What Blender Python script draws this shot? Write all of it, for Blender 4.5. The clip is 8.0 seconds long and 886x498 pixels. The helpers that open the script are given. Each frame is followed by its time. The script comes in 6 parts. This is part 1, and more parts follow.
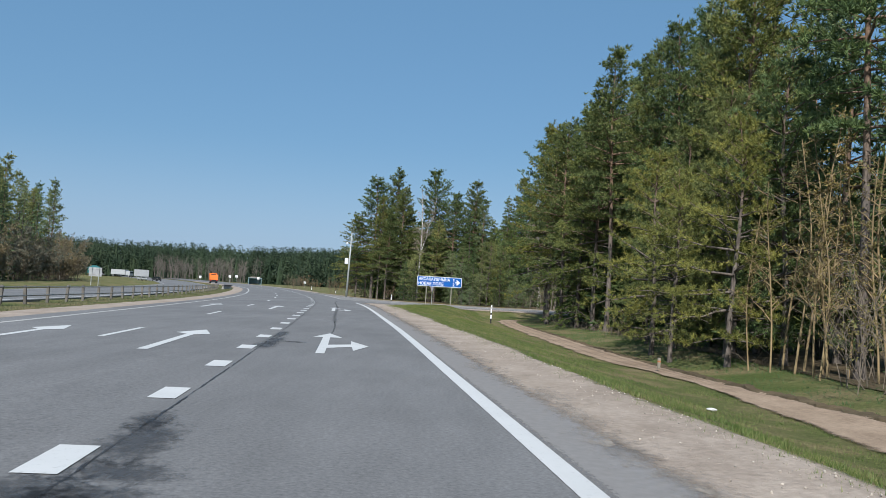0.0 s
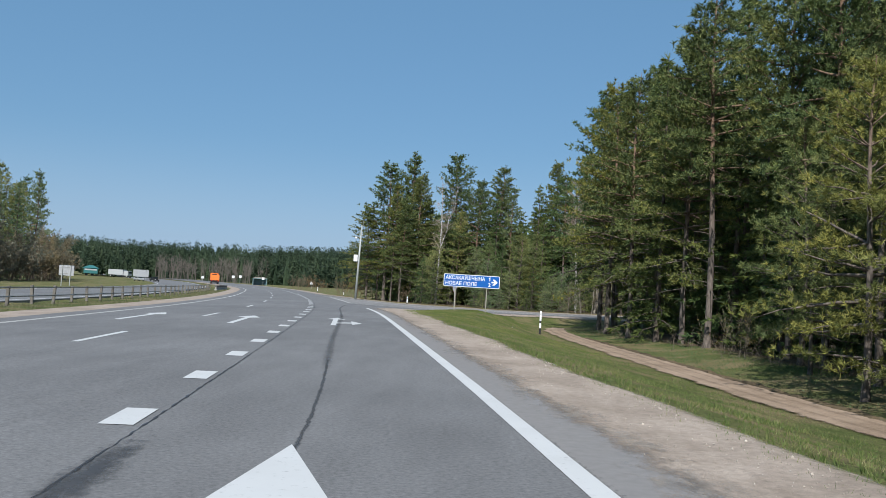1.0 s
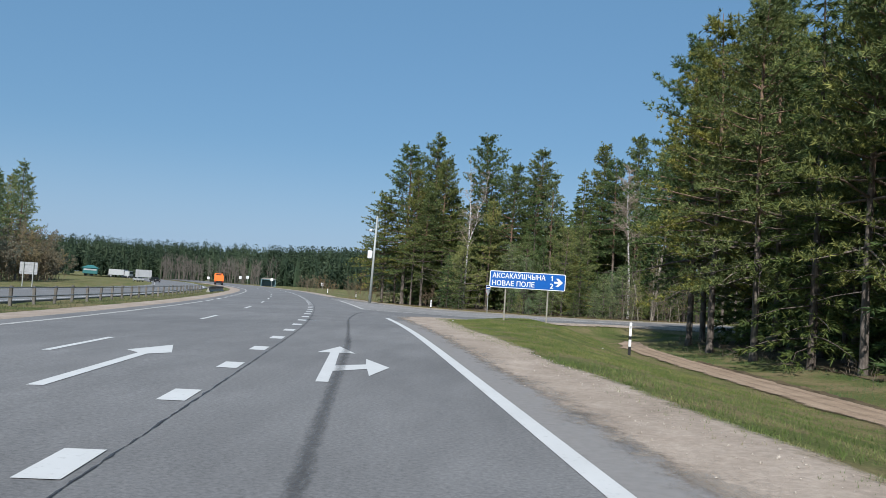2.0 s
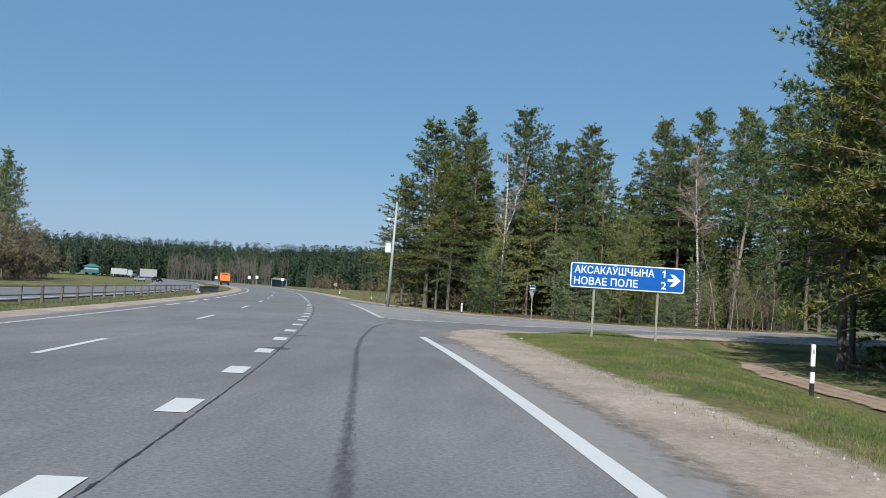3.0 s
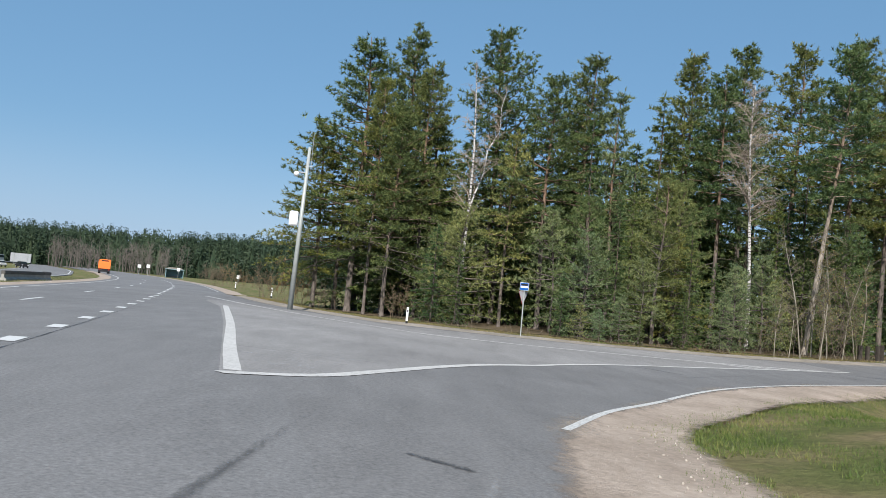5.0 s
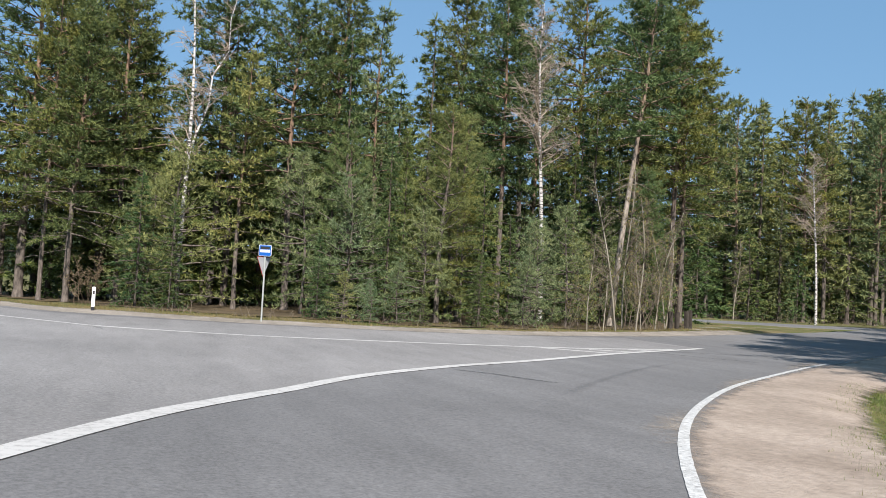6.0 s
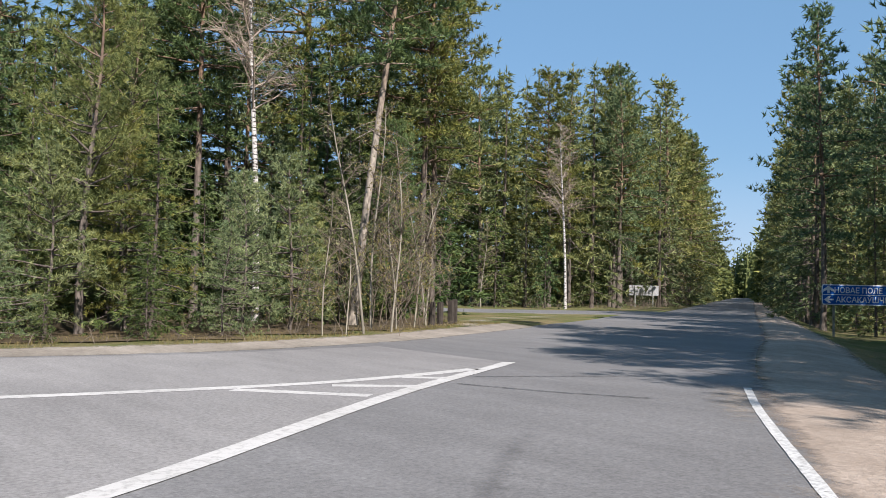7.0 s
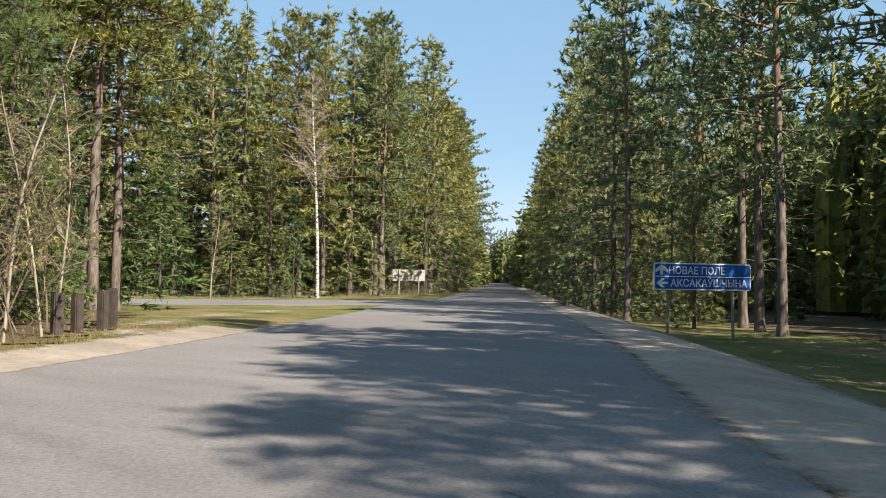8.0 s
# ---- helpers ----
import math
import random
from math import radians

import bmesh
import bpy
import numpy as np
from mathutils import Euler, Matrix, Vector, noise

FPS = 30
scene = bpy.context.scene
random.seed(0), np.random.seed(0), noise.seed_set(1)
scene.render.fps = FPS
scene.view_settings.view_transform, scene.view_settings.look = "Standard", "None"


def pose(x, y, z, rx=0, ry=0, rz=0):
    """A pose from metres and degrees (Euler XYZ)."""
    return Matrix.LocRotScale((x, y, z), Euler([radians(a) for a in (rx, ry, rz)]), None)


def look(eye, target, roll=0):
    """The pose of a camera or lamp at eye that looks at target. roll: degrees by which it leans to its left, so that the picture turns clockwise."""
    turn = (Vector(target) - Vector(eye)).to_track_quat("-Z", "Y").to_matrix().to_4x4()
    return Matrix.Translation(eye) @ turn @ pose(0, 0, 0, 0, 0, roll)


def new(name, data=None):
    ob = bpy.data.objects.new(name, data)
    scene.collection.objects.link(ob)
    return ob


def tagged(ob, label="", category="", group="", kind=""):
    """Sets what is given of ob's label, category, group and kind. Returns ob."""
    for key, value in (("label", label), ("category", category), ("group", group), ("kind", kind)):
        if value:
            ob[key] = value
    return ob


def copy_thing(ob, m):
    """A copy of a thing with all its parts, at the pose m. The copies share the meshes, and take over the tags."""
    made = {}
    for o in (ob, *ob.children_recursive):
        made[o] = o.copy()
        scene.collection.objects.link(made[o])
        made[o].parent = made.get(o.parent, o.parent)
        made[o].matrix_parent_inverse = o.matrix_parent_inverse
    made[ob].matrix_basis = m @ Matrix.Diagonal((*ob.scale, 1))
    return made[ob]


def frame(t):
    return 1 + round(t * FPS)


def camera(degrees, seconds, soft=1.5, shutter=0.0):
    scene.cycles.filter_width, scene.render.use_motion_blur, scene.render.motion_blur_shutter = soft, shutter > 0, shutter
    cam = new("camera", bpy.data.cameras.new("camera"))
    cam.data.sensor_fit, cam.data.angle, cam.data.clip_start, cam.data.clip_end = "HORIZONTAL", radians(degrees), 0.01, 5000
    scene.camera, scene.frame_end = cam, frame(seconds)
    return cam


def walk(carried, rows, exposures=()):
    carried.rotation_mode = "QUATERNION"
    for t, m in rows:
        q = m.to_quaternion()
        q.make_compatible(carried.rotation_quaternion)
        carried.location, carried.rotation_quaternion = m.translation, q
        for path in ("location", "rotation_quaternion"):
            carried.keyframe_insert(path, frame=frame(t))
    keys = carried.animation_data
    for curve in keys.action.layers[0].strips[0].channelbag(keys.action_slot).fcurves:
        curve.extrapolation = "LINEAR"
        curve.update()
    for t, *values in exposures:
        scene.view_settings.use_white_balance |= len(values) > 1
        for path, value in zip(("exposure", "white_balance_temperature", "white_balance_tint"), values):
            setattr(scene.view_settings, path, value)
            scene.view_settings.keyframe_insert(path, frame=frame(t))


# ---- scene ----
# ---- camera ----
cam = camera(53.1, 8.0, soft=0.82)
# seconds, x, y, z, yaw, pitch, lean to the left
ROWS = [
    (0.0, 0.05, 0.02, 1.348, -0.05, 2.83, 3.52),
    (0.5, -0.82, 9.04, 1.375, 0.29, 2.84, 3.44),
    (1.0, -1.75, 17.84, 1.335, 0.57, 2.85, 3.51),
    (1.5, -2.78, 26.81, 1.346, 0.91, 2.88, 3.55),
    (2.8, -5.40, 49.80, 1.300, 2.28, 2.92, 3.78),
    (3.5, -6.93, 60.53, 1.326, 2.58, 2.89, 3.80),
    (4.0, -7.88, 68.50, 1.353, 2.58, 2.89, 3.92),
    (4.2, -8.09, 71.55, 1.354, 2.50, 2.93, 4.04),
    (5.3, -8.20, 87.05, 1.190, -7.80, 3.35, 5.20),
    (5.5, -7.51, 90.08, 1.090, -11.66, 3.26, 4.80),
    (6.0, -5.88, 96.41, 1.012, -19.32, 2.96, 3.00),
    (6.5, -2.98, 103.00, 0.965, -28.07, 2.90, 1.75),
    (7.0, 0.49, 108.37, 1.025, -36.73, 3.00, 1.20),
    (7.5, 4.97, 113.41, 0.980, -45.25, 2.62, 1.00),
    (8.0, 11.04, 118.15, 1.015, -52.11, 2.40, 0.65),
]


def eye_pose(x, y, z, yaw, pitch, roll):
    a, p = radians(yaw), radians(pitch)
    way = Vector((-math.sin(a) * math.cos(p), math.cos(a) * math.cos(p), math.sin(p)))
    return look((x, y, z), Vector((x, y, z)) + way, roll)


walk(cam, [(t, eye_pose(*r)) for t, *r in ROWS], exposures=[(0.0, 0.32, 6060, 10), (4.0, 0.32, 6060, 10), (5.5, 0.64, 6320, 12), (7.0, 0.79, 6430, 16), (7.5, 0.88, 6600, 17), (8.0, 1.23, 7400, 15)])

# ---- sky and sun ----
SUN_AZ, SUN_EL = math.atan2(-0.15, -0.98), radians(41)
world = bpy.data.worlds.new("world")
scene.world = world
world.use_nodes = True
wn = world.node_tree
sky = wn.nodes.new("ShaderNodeTexSky")
sky.sky_type = "NISHITA"
sky.sun_disc = False
sky.sun_elevation = SUN_EL
sky.sun_rotation = SUN_AZ
sky.air_density, sky.dust_density, sky.ozone_density = 1.0, 0.6, 3.0
haze = wn.nodes.new("ShaderNodeMix")
haze.data_type = "RGBA"
haze.inputs[0].default_value = 0.55
haze.inputs[7].default_value = (1.95, 4.2, 6.55, 1)
wn.links.new(sky.outputs[0], haze.inputs[6])
way = wn.nodes.new("ShaderNodeTexCoord")
split = wn.nodes.new("ShaderNodeSeparateXYZ")
low = wn.nodes.new("ShaderNodeMapRange")
low.interpolation_type = "SMOOTHSTEP"
low.inputs[1].default_value, low.inputs[2].default_value, low.inputs[3].default_value, low.inputs[4].default_value = 0.0, 0.17, 0.5, 0.0
pale = wn.nodes.new("ShaderNodeMix")
pale.data_type = "RGBA"
pale.inputs[7].default_value = (4.9, 6.15, 8.2, 1)
wn.links.new(way.outputs["Generated"], split.inputs[0])
wn.links.new(split.outputs[2], low.inputs[0])
wn.links.new(low.outputs[0], pale.inputs[0])
wn.links.new(haze.outputs[2], pale.inputs[6])
wn.links.new(pale.outputs[2], wn.nodes["Background"].inputs[0])
wn.nodes["Background"].inputs[1].default_value = 0.070
sun = new("sun", bpy.data.lights.new("sun", "SUN"))
sun.data.energy, sun.data.angle, sun.data.color = 5.0, radians(0.53), (1.0, 0.94, 0.86)
to_sun = Vector((math.sin(SUN_AZ) * math.cos(SUN_EL), math.cos(SUN_AZ) * math.cos(SUN_EL), math.sin(SUN_EL)))
sun.matrix_world = look((0, 0, 60), Vector((0, 0, 60)) - to_sun)


# ---- materials ----
class Nodes:
    """A principled material and short ways to wire it."""

    def __init__(self, name, rough=0.8, metal=0.0, spec=0.3):
        self.mat = bpy.data.materials.new(name)
        self.mat.use_nodes = True
        self.tree = self.mat.node_tree
        self.bsdf = self.tree.nodes["Principled BSDF"]
        self.bsdf.inputs["Roughness"].default_value = rough
        self.bsdf.inputs["Metallic"].default_value = metal
        self.bsdf.inputs["Specular IOR Level"].default_value = spec

    def add(self, kind):
        return self.tree.nodes.new(kind)

    def link(self, a, b):
        self.tree.links.new(a, b)

    def place(self):
        return self.add("ShaderNodeNewGeometry").outputs["Position"]

    def noise(self, scale, detail=4.0, stretch=None, rough=0.55, vector=None):
        n = self.add("ShaderNodeTexNoise")
        n.inputs["Scale"].default_value = scale
        n.inputs["Detail"].default_value = detail
        n.inputs["Roughness"].default_value = rough
        v = vector or self.place()
        if stretch:
            m = self.add("ShaderNodeVectorMath")
            m.operation = "MULTIPLY"
            m.inputs[1].default_value = stretch
            self.link(v, m.inputs[0])
            v = m.outputs[0]
        self.link(v, n.inputs["Vector"])
        return n.outputs["Fac"]

    def ramp(self, fac, *stops):
        r = self.add("ShaderNodeValToRGB")
        e = r.color_ramp.elements
        while len(e) < len(stops):
            e.new(0.5)
        for k, (p, c) in zip(e, stops):
            k.position, k.color = p, (*c, 1)
        self.link(fac, r.inputs[0])
        return r.outputs[0]

    def mix(self, fac, a, b, mode="MIX"):
        m = self.add("ShaderNodeMix")
        m.data_type, m.blend_type = "RGBA", mode
        for s, v in ((m.inputs[0], fac), (m.inputs[6], a), (m.inputs[7], b)):
            if isinstance(v, (int, float)):
                s.default_value = v
            elif isinstance(v, tuple):
                s.default_value = (*v, 1)
            else:
                self.link(v, s)
        return m.outputs[2]

    def colour(self, c):
        if isinstance(c, tuple):
            self.bsdf.inputs["Base Color"].default_value = (*c, 1)
        else:
            self.link(c, self.bsdf.inputs["Base Color"])
        return self

    def bump(self, fac, strength=0.3, distance=0.02):
        b = self.add("ShaderNodeBump")
        b.inputs["Strength"].default_value = strength
        b.inputs["Distance"].default_value = distance
        self.link(fac, b.inputs["Height"])
        self.link(b.outputs[0], self.bsdf.inputs["Normal"])
        return self


def grey(v, warm=0.0):
    return (v * (1 + warm), v, v * (1 - warm))


def asphalt_material(name, base, warm):
    n = Nodes(name, 0.85, spec=0.25)
    big = n.ramp(n.noise(0.11, 4), (0.3, grey(base * 0.84, warm)), (0.7, grey(base * 1.12, warm)))
    patch = n.ramp(n.noise(0.9, 5, (1.6, 0.35, 1), 0.65), (0.3, (0.80, 0.80, 0.80)), (0.7, (1.12, 1.12, 1.12)))
    grain = n.ramp(n.noise(22, 5, rough=0.8), (0.33, (0.48, 0.48, 0.48)), (0.67, (1.52, 1.52, 1.52)))
    c = n.mix(0.75, big, patch, "MULTIPLY")
    n.colour(n.mix(0.62, c, grain, "MULTIPLY"))
    return n.bump(n.noise(40, 4, rough=0.8), 0.5, 0.012).mat


ASPHALT = asphalt_material("asphalt", 0.165, 0.01)
ASPHALT_SIDE = asphalt_material("asphalt_side_road", 0.165, 0.015)


def paint_material():
    n = Nodes("road_paint", 0.6)
    wear = n.ramp(n.noise(14, 6, rough=0.7), (0.26, (0.28, 0.28, 0.27)), (0.42, (0.545, 0.545, 0.53)))
    n.colour(n.mix(0.25, wear, n.ramp(n.noise(1.2), (0.3, (0.42, 0.42, 0.405)), (0.7, (0.60, 0.60, 0.582)))))
    return n.mat


def worn_paint_material():
    n = Nodes("worn_road_paint", 0.75)
    n.colour(n.ramp(n.noise(9, 6, rough=0.75), (0.38, (0.22, 0.21, 0.20)), (0.6, (0.55, 0.54, 0.51))))
    return n.mat


def thin_out(n, scale, stretch, cut, strength):
    """Lets a film break up where the mesh's fade falls."""
    fade = n.add("ShaderNodeAttribute")
    fade.attribute_name = "fade"
    grain = n.noise(scale, 7, stretch, 0.75)
    add = n.add("ShaderNodeMath")
    add.operation = "ADD"
    n.link(fade.outputs["Fac"], add.inputs[0])
    n.link(grain, add.inputs[1])
    mr = n.add("ShaderNodeMapRange")
    mr.inputs[1].default_value, mr.inputs[2].default_value = cut, cut + 0.35
    mr.inputs[4].default_value = strength
    n.link(add.outputs[0], mr.inputs[0])
    clear = n.add("ShaderNodeBsdfTransparent")
    m = n.add("ShaderNodeMixShader")
    n.link(mr.outputs[0], m.inputs[0])
    n.link(clear.outputs[0], m.inputs[1])
    n.link(n.bsdf.outputs[0], m.inputs[2])
    n.link(m.outputs[0], n.tree.nodes["Material Output"].inputs[0])
    return n.mat


def dull_paint_material():
    n = Nodes("dusty_road_paint", 0.75)
    wear = n.ramp(n.noise(11, 7, rough=0.75), (0.36, (0.25, 0.24, 0.225)), (0.52, (0.50, 0.49, 0.465)))
    n.colour(n.mix(0.35, wear, n.ramp(n.noise(0.9), (0.3, (0.36, 0.35, 0.33)), (0.7, (0.56, 0.55, 0.53)))))
    return n.mat


def stain_material(name, lo, hi, rough, scale, stretch, cut, strength):
    """A stain or worn film whose edge breaks up: the mesh's fade says where it thins out."""
    n = Nodes(name, rough)
    n.colour(n.ramp(n.noise(scale, 5), (0.3, lo), (0.75, hi)))
    return thin_out(n, scale * 2.2, stretch, cut, strength)


def sand_material(name, dark, light, thin=False):
    n = Nodes(name, 0.95, spec=0.15)
    a = n.ramp(n.noise(0.5, 5), (0.3, dark), (0.7, light))
    b = n.ramp(n.noise(9, 6, rough=0.7), (0.3, (0.70, 0.69, 0.67)), (0.7, (1.15, 1.14, 1.12)))
    c = n.mix(0.8, a, b, "MULTIPLY")
    n.colour(n.mix(0.5, c, n.ramp(n.noise(1.7, 6, (1, 0.5, 1), 0.7), (0.32, (0.66, 0.63, 0.60)), (0.62, (1.12, 1.12, 1.12))), "MULTIPLY"))
    n.bump(n.noise(12, 6, rough=0.7), 0.6, 0.05)
    return thin_out(n, 2.4, (1, 0.7, 1), 0.72, 1.0) if thin else n.mat


def ground_material():
    n = Nodes("meadow_ground", 0.95, spec=0.1)
    green = n.ramp(n.noise(0.35, 5), (0.32, (0.085, 0.112, 0.036)), (0.47, (0.125, 0.135, 0.055)), (0.62, (0.20, 0.168, 0.095)))
    fine = n.ramp(n.noise(7, 6, rough=0.7), (0.28, (0.55, 0.55, 0.5)), (0.72, (1.35, 1.3, 1.2)))
    n.colour(n.mix(0.9, green, fine, "MULTIPLY"))
    return n.bump(n.noise(5, 6, rough=0.75), 0.9, 0.12).mat


def needle_material(name, dark, mid, light, clump=0.9, through_light=0.22):
    """Needles or blades: colour drifts from clump to clump, a little from blade to blade and from plant to plant."""
    n = Nodes(name, 0.6, spec=0.25)
    geo = n.add("ShaderNodeNewGeometry").outputs["Random Per Island"]
    obj = n.add("ShaderNodeObjectInfo").outputs["Random"]
    where = n.noise(clump, 3, vector=n.add("ShaderNodeTexCoord").outputs["Object"])
    blend = n.add("ShaderNodeMath")
    blend.operation = "MULTIPLY_ADD"
    blend.inputs[1].default_value, blend.inputs[2].default_value = 0.34, -0.17
    n.link(geo, blend.inputs[0])
    both = n.add("ShaderNodeMath")
    both.operation = "ADD"
    n.link(where, both.inputs[0])
    n.link(blend.outputs[0], both.inputs[1])
    c = n.ramp(both.outputs[0], (0.24, dark), (0.50, mid), (0.76, light))
    t = n.ramp(obj, (0.0, (0.70, 0.92, 0.94)), (0.5, (0.97, 1.0, 0.94)), (1.0, (1.30, 1.16, 0.78)))
    c = n.mix(1.0, c, t, "MULTIPLY")
    n.colour(c)
    tr = n.add("ShaderNodeBsdfTranslucent")
    n.link(c, tr.inputs[0])
    m = n.add("ShaderNodeMixShader")
    m.inputs[0].default_value = through_light
    n.link(n.bsdf.outputs[0], m.inputs[1])
    n.link(tr.outputs[0], m.inputs[2])
    n.link(m.outputs[0], n.tree.nodes["Material Output"].inputs[0])
    return n.mat


def bark_material(name, low, high, change, flakes):
    """Bark that turns from low's to high's colour about that height."""
    n = Nodes(name, 0.9, spec=0.1)
    v = n.add("ShaderNodeTexCoord").outputs["Object"]
    sep = n.add("ShaderNodeSeparateXYZ")
    n.link(v, sep.inputs[0])
    mr = n.add("ShaderNodeMapRange")
    mr.inputs[1].default_value, mr.inputs[2].default_value = change - 2.5, change + 2.5
    n.link(sep.outputs[2], mr.inputs[0])
    c = n.mix(mr.outputs[0], low, high)
    g = n.ramp(n.noise(9, 5, (1, 1, flakes), vector=v), (0.35, (0.4, 0.4, 0.4)), (0.65, (1.25, 1.25, 1.25)))
    n.colour(n.mix(0.85, c, g, "MULTIPLY"))
    return n.bump(n.noise(14, 4, (1, 1, 0.25), vector=v), 0.7, 0.04).mat


def birch_material():
    n = Nodes("birch_bark", 0.7, spec=0.2)
    v = n.add("ShaderNodeTexCoord").outputs["Object"]
    marks = n.ramp(n.noise(3.2, 4, (1, 1, 3.5), vector=v), (0.42, (0.05, 0.045, 0.04)), (0.5, (0.52, 0.50, 0.47)))
    n.colour(marks)
    return n.mat


def plain(name, c, rough=0.6, metal=0.0, vary=0.12, scale=5.0):
    n = Nodes(name, rough, metal)
    lo, hi = tuple(v * (1 - vary) for v in c), tuple(min(1, v * (1 + vary)) for v in c)
    n.colour(n.ramp(n.noise(scale, 5), (0.3, lo), (0.7, hi)))
    return n.mat


PAINT, WORN, DULL = paint_material(), worn_paint_material(), dull_paint_material()
TAR = stain_material("tar_seal", (0.03, 0.03, 0.032), (0.07, 0.07, 0.072), 0.6, 6, (1, 1, 1), 0.78, 0.95)
SEAM = stain_material("tar_seam", (0.02, 0.02, 0.022), (0.05, 0.05, 0.052), 0.6, 6, (1, 1, 1), 0.5, 0.95)
SEAM_OLD = stain_material("old_tar_seam", (0.045, 0.045, 0.047), (0.075, 0.075, 0.077), 0.7, 5, (1, 1, 1), 0.62, 0.75)
SPILL = stain_material("tar_spill", (0.045, 0.046, 0.048), (0.085, 0.085, 0.087), 0.65, 3.2, (1.2, 0.7, 1), 0.60, 0.8)
TRACK = stain_material("tyre_rubber", (0.045, 0.045, 0.047), (0.075, 0.075, 0.077), 0.75, 3, (2.5, 0.5, 1), 0.62, 0.37)
DUST = stain_material("road_dust", (0.30, 0.26, 0.215), (0.38, 0.335, 0.28), 0.95, 2.2, (1, 0.6, 1), 0.75, 0.8)
FAINT = stain_material("faint_tyre_rubber", (0.05, 0.05, 0.052), (0.08, 0.08, 0.082), 0.75, 3, (1, 1, 1), 0.66, 0.15)
GHOST = stain_material("ghost_paint", (0.5, 0.5, 0.49), (0.7, 0.7, 0.68), 0.7, 5, (1, 1, 1), 0.85, 0.3)
SAND = sand_material("shoulder_sand", (0.30, 0.248, 0.203), (0.418, 0.352, 0.295))
THIN_SAND = sand_material("drifted_sand", (0.30, 0.248, 0.203), (0.418, 0.352, 0.295), True)
DIRT = sand_material("dirt_track", (0.27, 0.203, 0.146), (0.39, 0.30, 0.222), True)
GROUND = ground_material()
PINE = needle_material("pine_needles", (0.046, 0.066, 0.027), (0.116, 0.144, 0.050), (0.260, 0.268, 0.090))
SPRUCE = needle_material("spruce_needles", (0.036, 0.060, 0.024), (0.084, 0.122, 0.040), (0.175, 0.205, 0.066))
YOUNG = needle_material("young_pine_needles", (0.080, 0.112, 0.056), (0.180, 0.218, 0.106), (0.31, 0.335, 0.158), 0.6)
HALF_GROWN = needle_material("half_grown_pine_needles", (0.064, 0.086, 0.036), (0.162, 0.188, 0.068), (0.31, 0.315, 0.115), 0.6)
# pine green made lighter: the pale veil of haze is put into the colour
FAR_STAND = needle_material("haze_lightened_needles", (0.062, 0.088, 0.044), (0.155, 0.190, 0.086), (0.29, 0.30, 0.135), 0.5)
GRASS = needle_material("grass_blades", (0.060, 0.102, 0.032), (0.108, 0.152, 0.050), (0.215, 0.212, 0.112), 0.7)
LITTER = sand_material("forest_litter", (0.075, 0.06, 0.038), (0.15, 0.115, 0.07))
BUDS = needle_material("spring_buds", (0.13, 0.10, 0.04), (0.20, 0.17, 0.065), (0.30, 0.24, 0.10))
PINE_BARK = bark_material("pine_bark", (0.150, 0.128, 0.110), (0.215, 0.145, 0.10), 8.5, 0.3)
PALE_BARK = bark_material("pale_pine_bark", (0.29, 0.255, 0.21), (0.27, 0.20, 0.145), 10.0, 0.3)
SPRUCE_BARK = bark_material("spruce_bark", (0.12, 0.10, 0.085), (0.13, 0.105, 0.085), 8.0, 0.3)
BIRCH_BARK = birch_material()
TWIG = plain("bare_twigs", (0.31, 0.255, 0.20), 0.9)
YELLOW_TWIG = plain("golden_stems", (0.24, 0.18, 0.095), 0.9, 0.0, 0.3, 1.5)
PALE_TWIG = plain("pale_bare_stems", (0.27, 0.245, 0.195), 0.9, 0.0, 0.35, 1.2)
GREY_TWIG = plain("grey_brown_twigs", (0.145, 0.12, 0.09), 0.9, 0.0, 0.3, 1.5)
BROWN_TWIG = plain("brown_twigs", (0.155, 0.115, 0.08), 0.9)
METAL = plain("galvanised_steel", (0.42, 0.42, 0.41), 0.5, 0.5, 0.2)
RAIL = plain("weathered_rail", (0.24, 0.24, 0.235), 0.65, 0.3, 0.25)
DARKRAIL = plain("dark_rail", (0.10, 0.095, 0.09), 0.7, 0.2, 0.3)
CONCRETE = plain("weathered_concrete", (0.22, 0.20, 0.17), 0.9, 0.0, 0.25)
DARKPOST = plain("stained_concrete", (0.13, 0.12, 0.105), 0.9, 0.0, 0.45, 1.5)
PALECONCRETE = plain("pale_concrete", (0.34, 0.33, 0.305), 0.9, 0.0, 0.2, 1.2)
POST = plain("concrete_sign_post", (0.24, 0.23, 0.19), 0.9, 0.0, 0.2)
BLUE = plain("sign_blue", (0.009, 0.095, 0.37), 0.35, 0.0, 0.06)
WHITE = plain("white_enamel", (0.70, 0.71, 0.71), 0.4, 0.0, 0.05)
BLACK = plain("black_paint", (0.02, 0.02, 0.022), 0.5, 0.0, 0.2)
SIGNBACK = plain("sign_back_grey", (0.34, 0.35, 0.36), 0.5, 0.2, 0.12)
ORANGE = plain("orange_paint", (0.80, 0.20, 0.04), 0.45, 0.0, 0.08)
RED = plain("red_enamel", (0.6, 0.03, 0.03), 0.4)
TEAL = plain("teal_paint", (0.035, 0.135, 0.135), 0.6)
PALETEAL = plain("pale_teal_paint", (0.22, 0.33, 0.36), 0.6)
GREYWHITE = plain("dusty_white_paint", (0.35, 0.365, 0.37), 0.6)
RUBBER = plain("rubber", (0.02, 0.02, 0.02), 0.9)
DARKGLASS = plain("dark_glass", (0.02, 0.03, 0.035), 0.1)
LAMPRED = plain("red_lamp", (0.5, 0.02, 0.02), 0.3)
OLDWOOD = plain("old_dark_wood", (0.05, 0.042, 0.035), 0.9, 0.0, 0.3)
